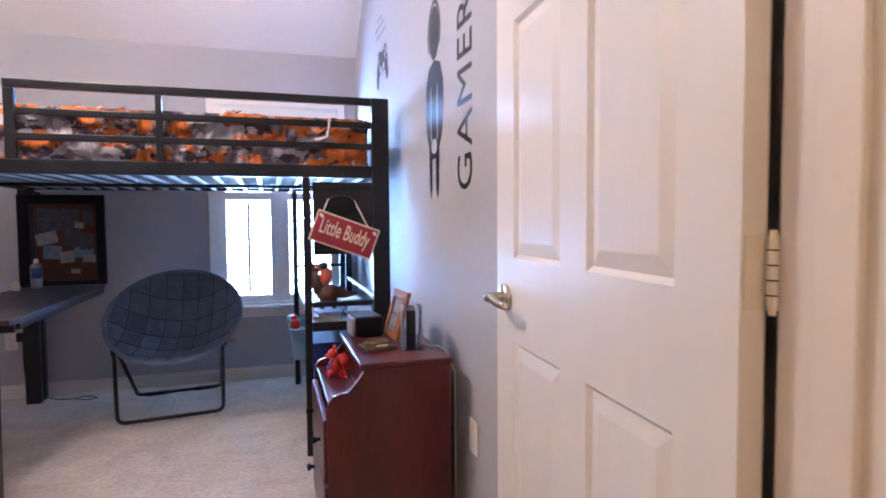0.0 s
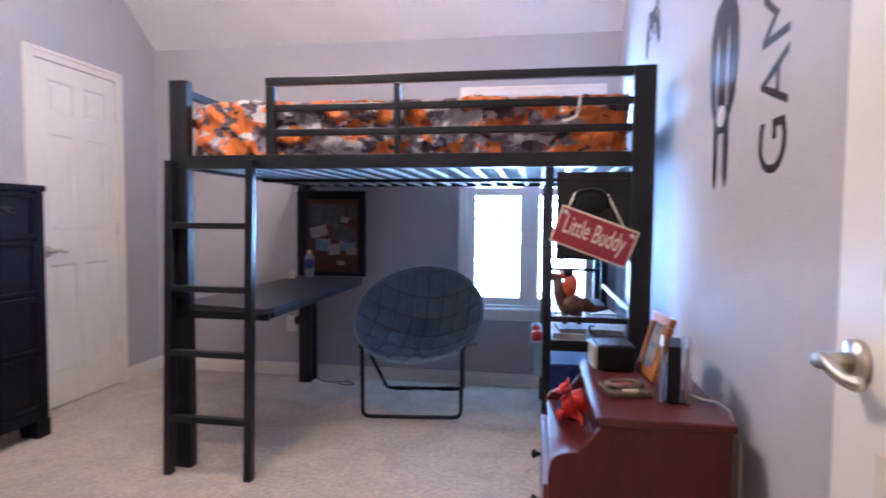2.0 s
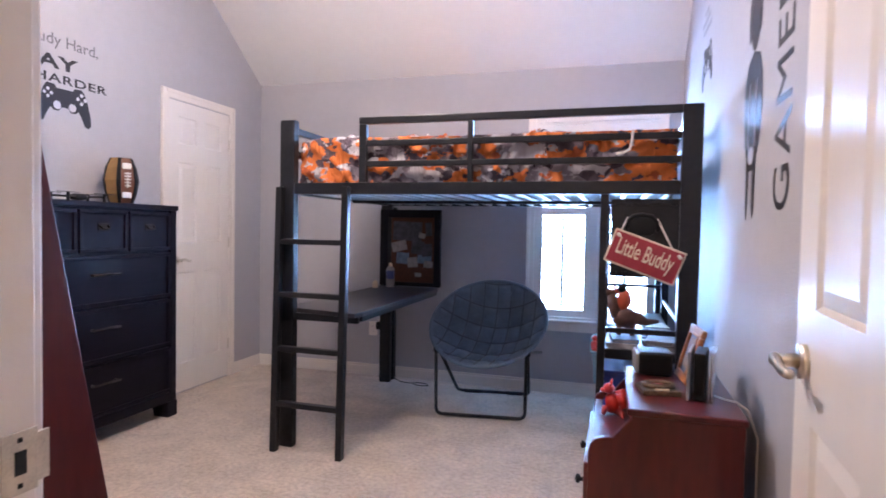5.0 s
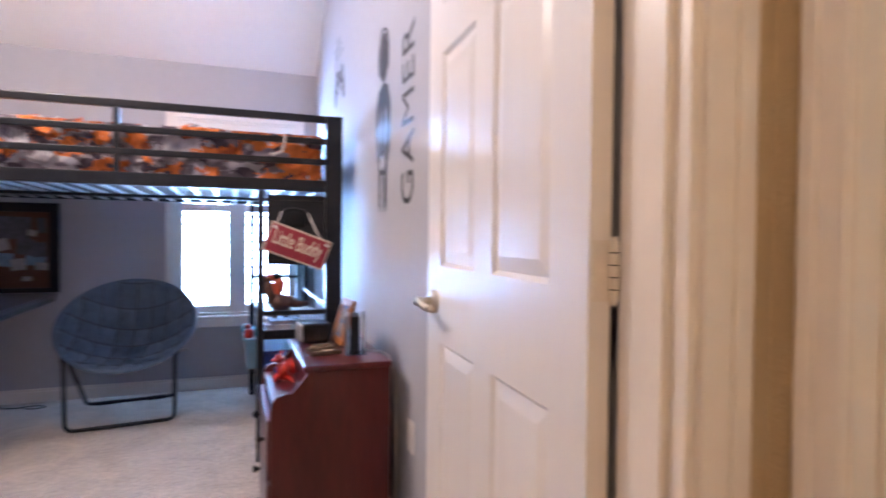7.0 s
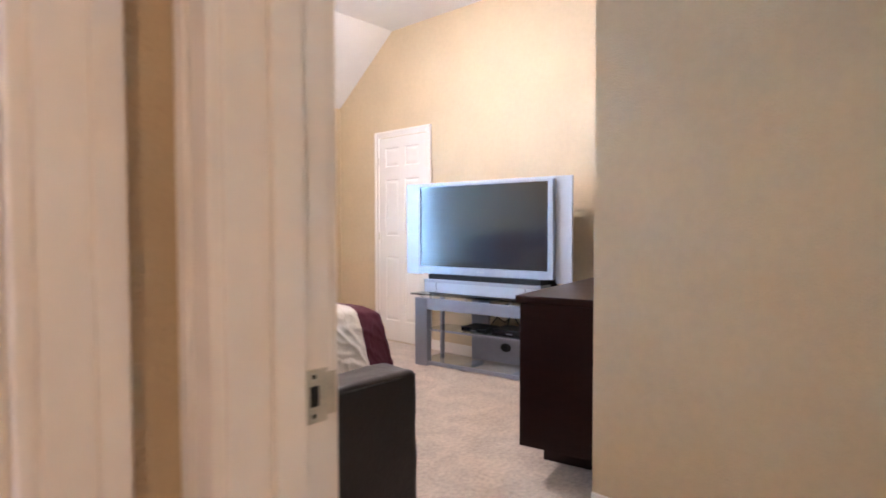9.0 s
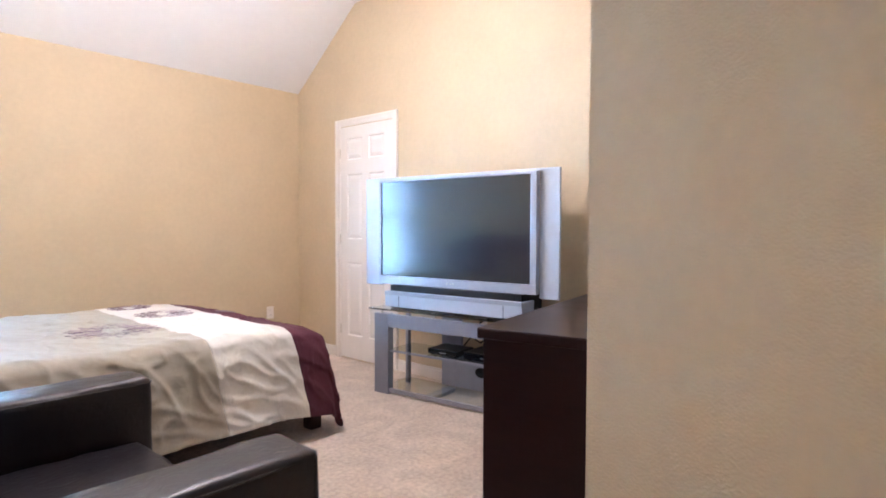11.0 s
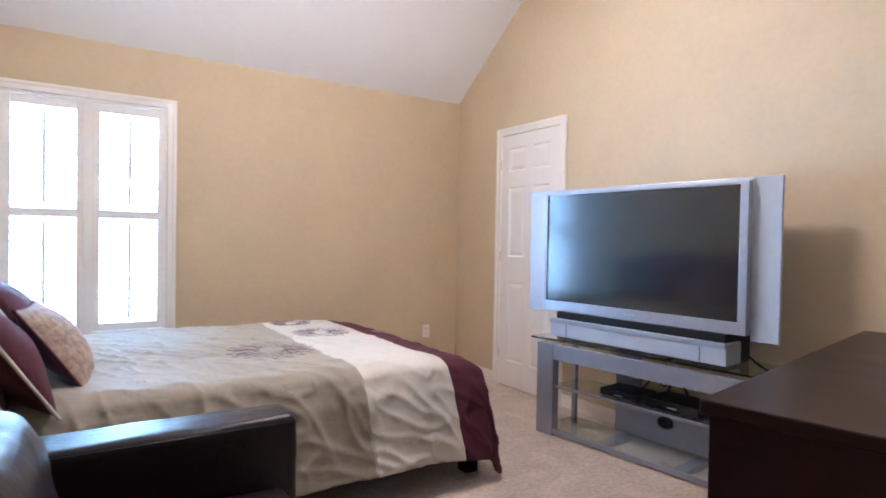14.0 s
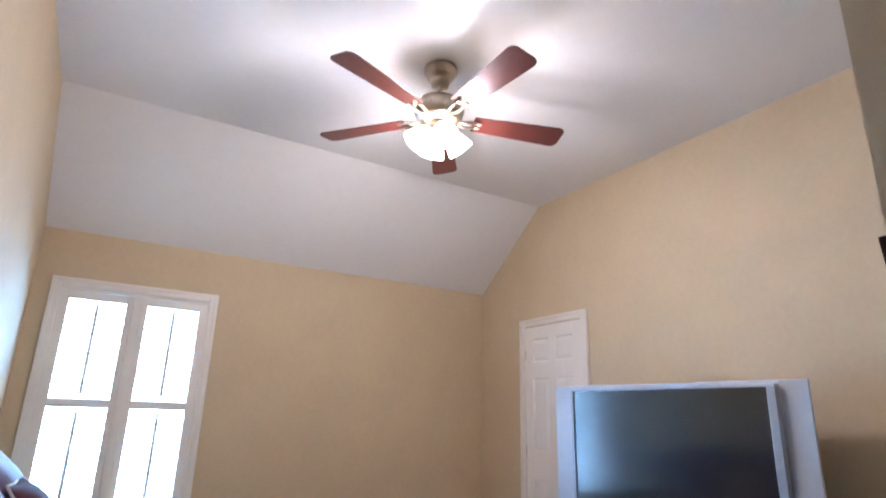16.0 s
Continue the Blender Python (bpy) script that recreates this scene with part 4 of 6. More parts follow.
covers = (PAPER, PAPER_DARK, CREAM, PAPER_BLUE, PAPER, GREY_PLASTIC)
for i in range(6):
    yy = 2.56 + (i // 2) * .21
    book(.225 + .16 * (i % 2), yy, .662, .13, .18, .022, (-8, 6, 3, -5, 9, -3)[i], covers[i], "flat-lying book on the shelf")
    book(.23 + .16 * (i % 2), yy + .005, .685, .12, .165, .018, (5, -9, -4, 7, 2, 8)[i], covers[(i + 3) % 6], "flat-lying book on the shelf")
toy = bmesh.new()
blob(toy, (.235, 2.60, .785), (.060, .045, .045), (0, -12, 0), 2, 16, 12, .15)
tube(toy, [(.28, 2.60, .790), (.33, 2.60, .772), (.385, 2.60, .778)], [.034, .017, .008], 10)
tube(toy, [(.195, 2.60, .79), (.175, 2.60, .845), (.168, 2.60, .90)], [.03, .027, .02], 10)
blob(toy, (.155, 2.60, .905), (.035, .02, .018))
for dx in (-.03, .03):
    tube(toy, [(.235 + dx, 2.60, .77), (.235 + dx, 2.60, .704)], [.018, .012], 8)
dino = solid("toy_animal", toy, BROWN_TOY, "brown toy animal with a long tail standing on books", "toy", "thing", True)
rider = bmesh.new()
blob(rider, (.225, 2.60, .870), (.034, .028, .050), (0, 8, 0), 2, 14, 10)
tube(rider, [(.20, 2.60, .90), (.175, 2.60, .935)], [.012, .009], 8)
part("rider", rider, mat("orange_toy", (.55, .09, .04), .5), dino, "orange rider figure", smooth=True)
part("cap", blob(bmesh.new(), (.215, 2.60, .925), (.022, .022, .020)), BLACK_PLASTIC, dino, "dark cap", smooth=True)


def bin_box(x, y, z, sx, sy, sz, material, label):
    b = thing("storage_bin", pose(x, y, z), label, "storage bin", "bins on the shelf")
    part("tub", prism([(-sx / 2 * .9, 0), (sx / 2 * .9, 0), (sx / 2, sz), (-sx / 2, sz)], "y", -sy / 2, sy / 2, .006), material, b, local=True)
    part("rim", boxes([(-sx / 2 - .008, sx / 2 + .008, -sy / 2 - .008, sy / 2 + .008, sz, sz + .012)], .003), material, b, local=True)
    return b


bin_box(.245, 2.75, .330, .22, .34, .19, BLUE_PLASTIC, "dark blue plastic bin on the lower shelf")
bin_box(.188, 3.30, .330, .24, .42, .17, CLEAR_BIN, "clear plastic bin of toys on the lower shelf")
bin_box(.290, 3.30, 0, .26, .40, .24, CLEAR_BIN, "clear plastic bin standing on the carpet")
lump = bmesh.new()
for k in range(5):
    blob(lump, (.085 + .05 * (k % 2), 3.18 + .06 * k, .51 + .012 * (k % 3)), (.035, .035, .028), (0, 20 * k, 30 * k), 3)
solid("soft_toys", lump, TEAL_PLASTIC, "teal toys heaped in the bin", "toys", "stuff", True)
redtoy = bmesh.new()
blob(redtoy, (.088, 3.10, .545), (.03, .03, .03), (0, 0, 0), 3)
blob(redtoy, (.083, 3.11, .585), (.02, .02, .018))
solid("red_toy", redtoy, RED_PLASTIC, "small red toy on top of the bin", "toy", "thing", True)

# ---- hanging sign ----
sign = thing("hanging_sign", pose(.301, 2.418, 1.088, 0, 20.1, 0), "red wooden sign with cream edge and lettering, hung askew", "sign")
part("board", box(-.158, .158, -.006, .006, -.077, .077, .002), CREAM, sign, local=True)
part("red_face", box(-.150, .150, -.0085, -.0065, -.069, .069, .0005), RED_SIGN, sign, local=True)
letter_parts(fit_letters(letters("Little Buddy", .1, .0015, .0008), pose(-.124, -.0100, -.050, 90, 0, 0), .248, .098), CREAM, sign, "cream hand-painted letter", True)
for x in (-.135, .135):
    part("knot", blob(bmesh.new(), (x, -.012, .052), (.012, .006, .008), (0, 30, 0)), PIPING, sign, local=True, smooth=True)
inv = PLACE[sign].inverted()
for a, b in (((.188, 2.416, 1.175), (.228, 2.44, 1.262)), ((.425, 2.416, 1.105), (.352, 2.44, 1.255))):
    part("ribbon", tube(bmesh.new(), [a, (Vector(a) + Vector(b)) / 2, b], .004, 6), PIPING, sign, smooth=True)
hang = thing("hung_headset", pose(.29, 2.44, 1.26), "rounded black headset hung on the shelf panel", "headset")
part("band", tube(bmesh.new(), [(.222, 2.440, 1.20), (.226, 2.440, 1.245), (.25, 2.440, 1.268), (.29, 2.440, 1.274), (.33, 2.440, 1.266), (.353, 2.440, 1.24), (.357, 2.440, 1.20)], .010, 8), BLACK_PLASTIC, hang, smooth=True)
part("pad", blob(bmesh.new(), (.29, 2.442, 1.225), (.065, .009, .045), (0, 0, 0), 3), BLACK_PLASTIC, hang, smooth=True)

# ---- saucer chair ----
chair = thing("saucer_chair", pose(-.62, 3.40, 0), "round blue-grey quilted saucer chair on a black folding frame", "chair")
RIM = pose(-.603, 3.36, .606, 40, 0, -4)


def hollow(px, py):
    """How deep the dish is: a flat seat below, folding into the hollow of the back."""
    side = max(0, 1 - (px / .375) ** 2)
    seat = .80 * max(0, py + .364 * math.sqrt(side))
    return min(seat, .200 * max(0, side - (py / .364) ** 2))


def dish(u, v):
    a, r = u * math.tau, v
    rad = .375 * r
    px, py = rad * math.cos(a), rad * math.sin(a) * .97
    depth = -hollow(px, py)
    puff = .030 * (abs(math.sin(math.pi * px / .094)) * abs(math.sin(math.pi * (py + .03) / .125))) ** .6 * min(1, (1 - r) * 8 + .15)
    puff += .004 * noise.noise(Vector((px * 14, py * 14, 1)))
    return RIM @ Vector((rad * math.cos(a), rad * math.sin(a) * .97, depth + puff))


bowl = sheet(200, 60, lambda u, v: dish(u, .02 + .98 * v))
bmesh.ops.remove_doubles(bowl, verts=bowl.verts, dist=.0005)
part("quilted_dish", thicken(bowl, .022), DENIM, chair, smooth=True)


def dish_at(px, py):
    r = min(1, math.hypot(px, py / .97) / .375)
    return RIM @ Vector((px, py, -hollow(px, py) + .005))


stitch = bmesh.new()
for k in range(-3, 4):
    half = math.sqrt(max(.01, .366 ** 2 - (k * .094) ** 2)) * .97
    tube(stitch, [dish_at(k * .094, half * (q / 12 - 1)) for q in range(25)], .0036, 5)
for k in range(-2, 4):
    y = k * .125 - .03
    half = math.sqrt(max(.01, .366 ** 2 - (y / .97) ** 2))
    tube(stitch, [dish_at(half * (q / 12 - 1), y) for q in range(25)], .0036, 5)
part("stitching", stitch, mat("dark_stitching", (.065, .08, .10), .9), chair, smooth=True)
part("rim_piping", tube(bmesh.new(), [RIM @ Vector((.378 * math.cos(k * math.tau / 64), .367 * math.sin(k * math.tau / 64), -.006)) for k in range(64)], .013, 8, True), DENIM, chair, smooth=True)


def bent(points, r, n=5):
    """A rod through points with rounded corners."""
    pts = [Vector(p) for p in points]
    out = [pts[0]]
    for a, b, c in zip(pts, pts[1:], pts[2:]):
        d0, d1 = (a - b).normalized(), (c - b).normalized()
        k = min(.045, (a - b).length / 2, (c - b).length / 2)
        for i in range(n + 1):
            t = i / n
            out.append((b + d0 * k) * (1 - t) ** 2 + b * 2 * t * (1 - t) + (b + d1 * k) * t ** 2)
    out.append(pts[-1])
    return tube(bmesh.new(), out, r, 10)


part("front_leg_frame", bent([(-.92, 3.62, .36), (-.905, 3.225, .43), (-.895, 3.215, .012), (-.335, 3.29, .012), (-.335, 3.30, .43), (-.29, 3.68, .36)], .0115), BLACK_STEEL, chair, smooth=True)
part("rear_leg_frame", bent([(-.895, 3.26, .42), (-.90, 3.78, .012), (-.39, 3.85, .012), (-.335, 3.34, .42)], .0115), BLACK_STEEL, chair, smooth=True)
for x, y in ((-.895, 3.23), (-.335, 3.31)):
    part("pivot", box(x - .024, x + .024, y - .018, y + .022, .405, .455, .006), BLACK_PLASTIC, chair)
for x in (-.75, -.45):
    part("sleeve", tube(bmesh.new(), [(x - .1, 3.79 + (x + .75) * .14 - .01, .012), (x + .02, 3.80 + (x + .75) * .14, .012)], .014, 10), BLACK_PLASTIC, chair, smooth=True)

# ---- tall chest of drawers and what stands on it ----
CX0, CX1, CY0, CY1, CH = GL + .005, -2.435, 1.625, 2.670, 1.305
chest = thing("chest_of_drawers", pose(-2.59, 2.15, 0), "tall black wooden chest of drawers against the wall", "chest of drawers")
part("carcass", boxes([(CX0, CX1 - .02, CY0 + .012, CY1 - .012, .10, CH - .03)]), BLACK_WOOD, chest)
part("top", box(CX0, CX1 + .012, CY0 - .006, CY1 + .006, CH - .03, CH, .005), BLACK_WOOD, chest)
for y in (CY0, CY1 - .045):
    part("stile", box(CX1 - .028, CX1, y, y + .045, .0, CH - .03, .003), BLACK_WOOD, chest)
    part("foot", prism([(CX1 - .10, 0), (CX1 + .004, 0), (CX1 + .004, .095), (CX1 - .13, .095)], "y", y - .006 if y < 2 else y - .03, y + .075 if y < 2 else y + .05, .004), BLACK_WOOD, chest)
part("plinth_rail", box(CX1 - .03, CX1 - .002, CY0 + .045, CY1 - .045, .095, .150, .003), BLACK_WOOD, chest)


def drawer(y0, y1, z0, z1, pull):
    d = part("drawer", boxes([(CX1 - .022, CX1 - .010, y0, y1, z0, z1)]), BLACK_WOOD, chest)
    rim = .020
    part("drawer_frame", boxes([(CX1 - .010, CX1 + .004, y0, y1, z1 - rim, z1), (CX1 - .010, CX1 + .004, y0, y1, z0, z0 + rim), (CX1 - .010, CX1 + .004, y0, y0 + rim, z0 + rim, z1 - rim), (CX1 - .010, CX1 + .004, y1 - rim, y1, z0 + rim, z1 - rim)], .004), BLACK_WOOD, d)
    yc, zc = (y0 + y1) / 2, z0 + (z1 - z0) * .62
    if pull == "bar":
        bm = tube(bmesh.new(), [(CX1 + .020, yc - .085, zc), (CX1 + .024, yc, zc + .003), (CX1 + .020, yc + .085, zc)], .006, 8)
        for s in (-1, 1):
            tube(bm, [(CX1 - .010, yc + s * .072, zc), (CX1 + .02, yc + s * .072, zc)], .007, 8)
    else:
        bm = box(CX1 - .012, CX1 - .006, yc - .034, yc + .034, zc - .022, zc + .016, .002)
        tube(bm, [(CX1 - .006, yc - .026, zc + .004), (CX1 + .012, yc - .024, zc - .012), (CX1 + .014, yc, zc - .014), (CX1 + .012, yc + .024, zc - .012), (CX1 - .006, yc + .026, zc + .004)], .005, 8)
    part("pull", bm, mat("dark_bronze_pull", (.055, .045, .038), .42, .8) if "dark_bronze_pull" not in bpy.data.materials else bpy.data.materials["dark_bronze_pull"], d, smooth=pull == "bar")


for y0, y1 in ((1.678, 1.985), (1.998, 2.300), (2.313, 2.618)):
    drawer(y0, y1, 1.035, 1.262, "cup")
for z0, z1 in ((.750, 1.018), (.450, .735), (.158, .437)):
    drawer(1.678, 2.618, z0, z1, "bar")

HELMET_Y = .085
helmet = bmesh.new()
blob(helmet, (-2.60, 1.615, 1.425), (.105, .135, .105), (0, 0, 0), 2.6, 28, 18)
add_box(helmet, -2.665, -2.535, 1.520, 1.725, 1.3055, 1.400, .02)
bmesh.ops.translate(helmet, vec=(0, HELMET_Y, 0), verts=helmet.verts)
hel = solid("toy_helmet", helmet, BLUE_PLASTIC, "blue and grey toy robot helmet with gold trim on the chest", "helmet", "thing", True)
part("crest", prism([(1.585, 1.500), (1.675, 1.492), (1.695, 1.530), (1.670, 1.562), (1.600, 1.560)], "x", -2.58, -2.50, .006), BLUE_PLASTIC, hel)
part("ear_fin", prism([(1.715, 1.440), (1.765, 1.452), (1.735, 1.520), (1.712, 1.505)], "x", -2.60, -2.535, .005), BLUE_PLASTIC, hel)
part("cheek_guard", prism([(1.690, 1.3055), (1.745, 1.3055), (1.765, 1.360), (1.748, 1.440), (1.712, 1.505), (1.680, 1.500), (1.700, 1.420)], "x", -2.545, -2.480, .005), GREY_PLASTIC, hel, "pale grey cheek guard")
part("face_plate", prism([(1.560, 1.310), (1.680, 1.310), (1.690, 1.400), (1.675, 1.440), (1.575, 1.440)], "x", -2.53, -2.492, .008), BLACK_PLASTIC, hel, "dark face plate")
part("brow", box(-2.505, -2.478, 1.575, 1.700, 1.398, 1.410, .003), GREY_PLASTIC, hel, "pale grey brow")
for y, z in ((1.600, 1.428), (1.655, 1.425)):
    part("gold_trim", box(-2.502, -2.486, y - .016, y + .016, z - .016, z + .016, .005), GOLD_PLASTIC, hel, "gold trim")
for z in (1.325, 1.341, 1.357, 1.373):
    part("mouth_bar", box(-2.496, -2.484, 1.625, 1.672, z, z + .006, .001), SILVER_PLASTIC, hel, "silver mouth bar")
for piece in hel.children:
    piece.location = (0, HELMET_Y, 0)
drone = thing("toy_drone", pose(-2.6, 2.13, CH), "small black toy quadcopter resting on the chest", "drone")
part("body", blob(bmesh.new(), (-2.60, 2.135, CH + .026), (.035, .045, .018), (0, 0, 0), 3), BLACK_PLASTIC, drone, smooth=True)
for dx, dy in ((.06, .11), (.06, -.11), (-.06, .11), (-.06, -.11)):
    arm = tube(bmesh.new(), [(-2.60, 2.135, CH + .026), (-2.60 + dx, 2.135 + dy, CH + .030)], .006, 6)
    tube(arm, [(-2.60 + dx, 2.135 + dy, CH), (-2.60 + dx, 2.135 + dy, CH + .045)], .008, 8)
    a = part("arm", arm, BLACK_PLASTIC, drone)
    part("rotor", box(-2.60 + dx - .006, -2.60 + dx + .006, 2.135 + dy - .06, 2.135 + dy + .06, CH + .045, CH + .048, .001), BLACK_PLASTIC, a)
ball = thing("football_box", pose(-2.585, 2.405, CH, 0, 0, -54), "brown football-shaped gift box with white stripes and laces", "box")
OUT = ((.058, 0), (.080, .06), (.092, .135), (.080, .205), (.056, .262))


def facet(a0, a1, mtl, nm, inset=0.0, zr=(0, 1)):
    bm = bmesh.new()
    rows = []
    for r, z in OUT:
        rr = r + inset
        rows.append([bm.verts.new((rr * math.cos(radians(a)), rr * math.sin(radians(a)), z)) for a in (a0, a1)])
    for p, q in zip(rows, rows[1:]):
        bm.faces.new((p[0], p[1], q[1], q[0]))
    return part(nm, thicken(bm, .004), mtl, ball, local=True)


for k in range(6):
    facet(k * 60 - 60, k * 60, (TAN_CARD, BROWN_LEATHERETTE)[k % 2] if k != 2 else BLACK_PLASTIC, "side")
for a in (0, 60, -60):
    facet(a - 7, a + 7, BLACK_PLASTIC, "edge_band", .0035)
part("lid", lathe(bmesh.new(), [(.054, .258), (.058, .264), (.03, .268)], (0, 0, 0), 6), BLACK_PLASTIC, ball, local=True)
front = pose(.098, 0, 0)
mid = radians(-30)
for z, w in ((.050, .050), (.216, .048)):
    bm = box(.064, .077, -w / 2, w / 2, z - .017, z + .017, .005)
    bmesh.ops.rotate(bm, cent=(0, 0, 0), matrix=Matrix.Rotation(radians(30), 3, "Z"), verts=bm.verts)
    part("white_stripe", bm, WHITE_PRINT, ball, local=True)
lace = boxes([(.079, .086, -.003, .003, .09, .18)] + [(.079, .088, -.017, .017, z, z + .006) for z in (.10, .118, .136, .154, .170)], .001)
bmesh.ops.rotate(lace, cent=(0, 0, 0), matrix=Matrix.Rotation(radians(30), 3, "Z"), verts=lace.verts)
part("laces", lace, WHITE_PRINT, ball, "white laces", local=True)

# ---- slanted cherry bookcase beside the doorway ----
case = thing("slanted_bookcase", pose(-1.1, .35, 0), "cherry-red wooden bookcase with a slanted side beside the doorway", "bookcase")
for x in (-.765, -1.56):
    part("side", prism([(.145, 0), (.73, 0), (.45, 1.42), (.145, 1.42)], "x", x, x + .022, .003), CHERRY, case)
for z in (.08, .45, .82, 1.18):
    part("shelf", box(-1.538, -.765, .15, .71 - .197 * z, z, z + .02, .003), CHERRY, case)

# ---- cherry cabinet with a stepped front, and the things on it ----
NX0, NX1, NY0, NY1, NH = .115, .532, 1.460, 1.995, .690
cab = thing("cherry_cabinet", pose(.34, 1.75, 0), "glossy cherry wood cabinet with a curved step and drawers", "cabinet")
side = [(NX0, .02), (NX1, .02), (NX1, NH - .02), (.235, NH - .02)]
for k in range(9):
    t = k / 8
    side.append((.235 - .025 * t - .025 * math.sin(t * math.pi / 2), (NH - .03) - .062 * t - .006 * math.sin(t * math.pi)))
side += [(.160, .596), (.135, .588), (.120, .570), (NX0, .54)]
for y in (NY0, NY1 - .022):
    part("side_panel", prism(side, "y", y, y + .022, .003), CHERRY, cab)
part("top", box(.222, NX1 + .006, NY0 - .010, NY1 + .010, NH - .022, NH, .007, 3), CHERRY, cab)
part("lower_shelf", box(.122, NX1 - .01, NY0 + .022, NY1 - .022, .545, .563, .003), CHERRY, cab)
part("back_panel", box(NX1 - .016, NX1 - .004, NY0 + .022, NY1 - .022, .05, NH - .022), CHERRY, cab)
part("riser", box(.238, .252, NY0 + .022, NY1 - .022, .563, NH - .022, .002), CHERRY, cab)
part("base", box(NX0 + .02, NX1, NY0 + .022, NY1 - .022, 0, .06, .003), CHERRY, cab)
for z0, z1 in ((.075, .285), (.300, .510)):
    d = part("drawer", box(NX0 - .012, NX0 + .012, NY0 + .012, NY1 - .012, z0, z1, .006, 3), CHERRY, cab)
    for y in (1.60, 1.905):
        kb = lathe(bmesh.new(), [(.007, 0), (.007, .012), (.014, .018), (.014, .026), (.005, .030)], (0, 0, 0), 14)
        bmesh.ops.transform(kb, matrix=pose(NX0 - .012, y, (z0 + z1) / 2, 0, -90, 0), verts=kb.verts)
        part("knob", kb, BLACK_PLASTIC, d, smooth=True)

dragon = bmesh.new()
blob(dragon, (.185, 1.72, .585), (.032, .030, .042), (0, 0, 0), 2.2, 14, 10, .1)
blob(dragon, (.172, 1.715, .645), (.022, .020, .022), (0, 15, 0))
blob(dragon, (.152, 1.712, .638), (.015, .013, .010))
for s in (-1, 1):
    tube(dragon, [(.178, 1.715 + s * .012, .66), (.184, 1.715 + s * .02, .682)], [.007, .002], 6)
    tube(dragon, [(.165, 1.72 + s * .018, .575), (.150, 1.72 + s * .02, .541)], [.012, .010], 8)
    prong = prism([(.195, .625), (.235, .640), (.250, .585), (.222, .570)], "y", 1.72 + s * .030, 1.72 + s * .034)
    tmp = bpy.data.meshes.new("wing")
    prong.to_mesh(tmp)
    dragon.from_mesh(tmp)
    prong.free()
tube(dragon, [(.20, 1.72, .56), (.226, 1.70, .547), (.228, 1.66, .545)], [.022, .012, .004], 8)
for v in dragon.verts:
    v.co = Vector((.180, 1.80, .566)) + (v.co - Vector((.185, 1.72, .543))) * .85
drg = solid("dragon_figurine", dragon, RED_PLASTIC, "glossy red toy dragon sitting on the cabinet's step", "figurine", "thing", True)
part("belly", blob(bmesh.new(), (.164, 1.797, .600), (.016, .015, .024)), BLUE_PLASTIC, drg, "blue belly", smooth=True)

radio = thing("clock_radio", pose(.318, 1.925, NH, 0, 0, 4), "black clock radio with a pale grille on the cabinet", "radio")
part("case", box(-.055, .060, -.062, .062, .004, .084, .014, 3), BLACK_PLASTIC, radio, local=True)
part("grille", box(-.066, -.054, -.058, .058, .008, .080, .010, 3), GREY_PLASTIC, radio, "pale grey grille", local=True)
for y in (-.04, .04):
    part("foot", box(-.03, .05, y - .01, y + .01, 0, .006), BLACK_PLASTIC, radio, local=True)
plaque = thing("award_plaque", pose(.318, 1.665, NH, 0, 0, 12), "small bronze relief plaque lying on the cabinet", "plaque")
part("base", box(-.058, .058, -.05, .05, 0, .016, .004), BRONZE, plaque, local=True)
part("wreath", tube(bmesh.new(), [(.045 * math.cos(k * math.tau / 20), .030 * math.sin(k * math.tau / 20), .024) for k in range(20)], .008, 8, True), BRONZE, plaque, local=True, smooth=True)
part("red_inlay", lathe(bmesh.new(), [(.030, .016), (.030, .021), (.01, .023)], (0, 0, 0), 18), RED_SIGN, plaque, "red inlay", local=True)
for k in range(4):
    part("raised_bar", box(-.02 + .011 * k, -.012 + .011 * k, -.047, -.036, .016, .021, .001), CREAM, plaque, local=True)
photo = thing("photo_frame", pose(.405, 1.850, NH + .002, 0, 0, 5) @ pose(0, 0, 0, 0, 16, 0), "honey pine photo frame leaning on the cabinet", "photo frame")
fr = [(-.007, .010, -.085, .085, 0, .026), (-.007, .010, -.085, .085, .164, .190), (-.007, .010, -.085, -.058, .026, .164), (-.007, .010, .058, .085, .026, .164)]
part("frame", boxes(fr, .004), ORANGE_WOOD, photo, local=True)
part("inner_rim", boxes([(-.010, -.006, -.062, .062, .022, .030), (-.010, -.006, -.062, .062, .160, .168), (-.010, -.006, -.062, -.054, .030, .160), (-.010, -.006, .054, .062, .030, .160)], .002), ORANGE_WOOD, photo, local=True)
part("picture", box(.000, .003, -.058, .058, .026, .164), PAPER_BLUE, photo, "glossy pale picture", local=True)
part("mat_print", boxes([(-.0015, -.0005, -.045, .045, .10, .15), (-.0015, -.0005, -.045, .045, .045, .085)]), PAPER, photo, local=True)
part("easel_back", box(.010, .014, -.02, .02, .01, .12), BLACK_PLASTIC, photo, local=True)
deck = thing("acrylic_display", pose(.440, 1.655, NH, 0, 0, -12), "clear acrylic stand holding a black panel", "display stand")
part("frosted_plate", box(-.034, -.024, -.072, .072, 0, .148, .004, 3), FROSTED, deck, "pale frosted front plate", local=True)
part("clear_plate", box(.030, .037, -.075, .075, 0, .150, .012, 3), CLEAR, deck, local=True)
part("black_core", box(-.016, .017, -.066, .066, .003, .145, .004), BLACK_PLASTIC, deck, local=True)
part("bridge", box(-.033, .034, -.05, .05, 0, .004), CLEAR, deck, local=True)
wire = thing("white_cable", pose(.55, 1.56, NH), "thin white cable trailing behind the cabinet", "cable")
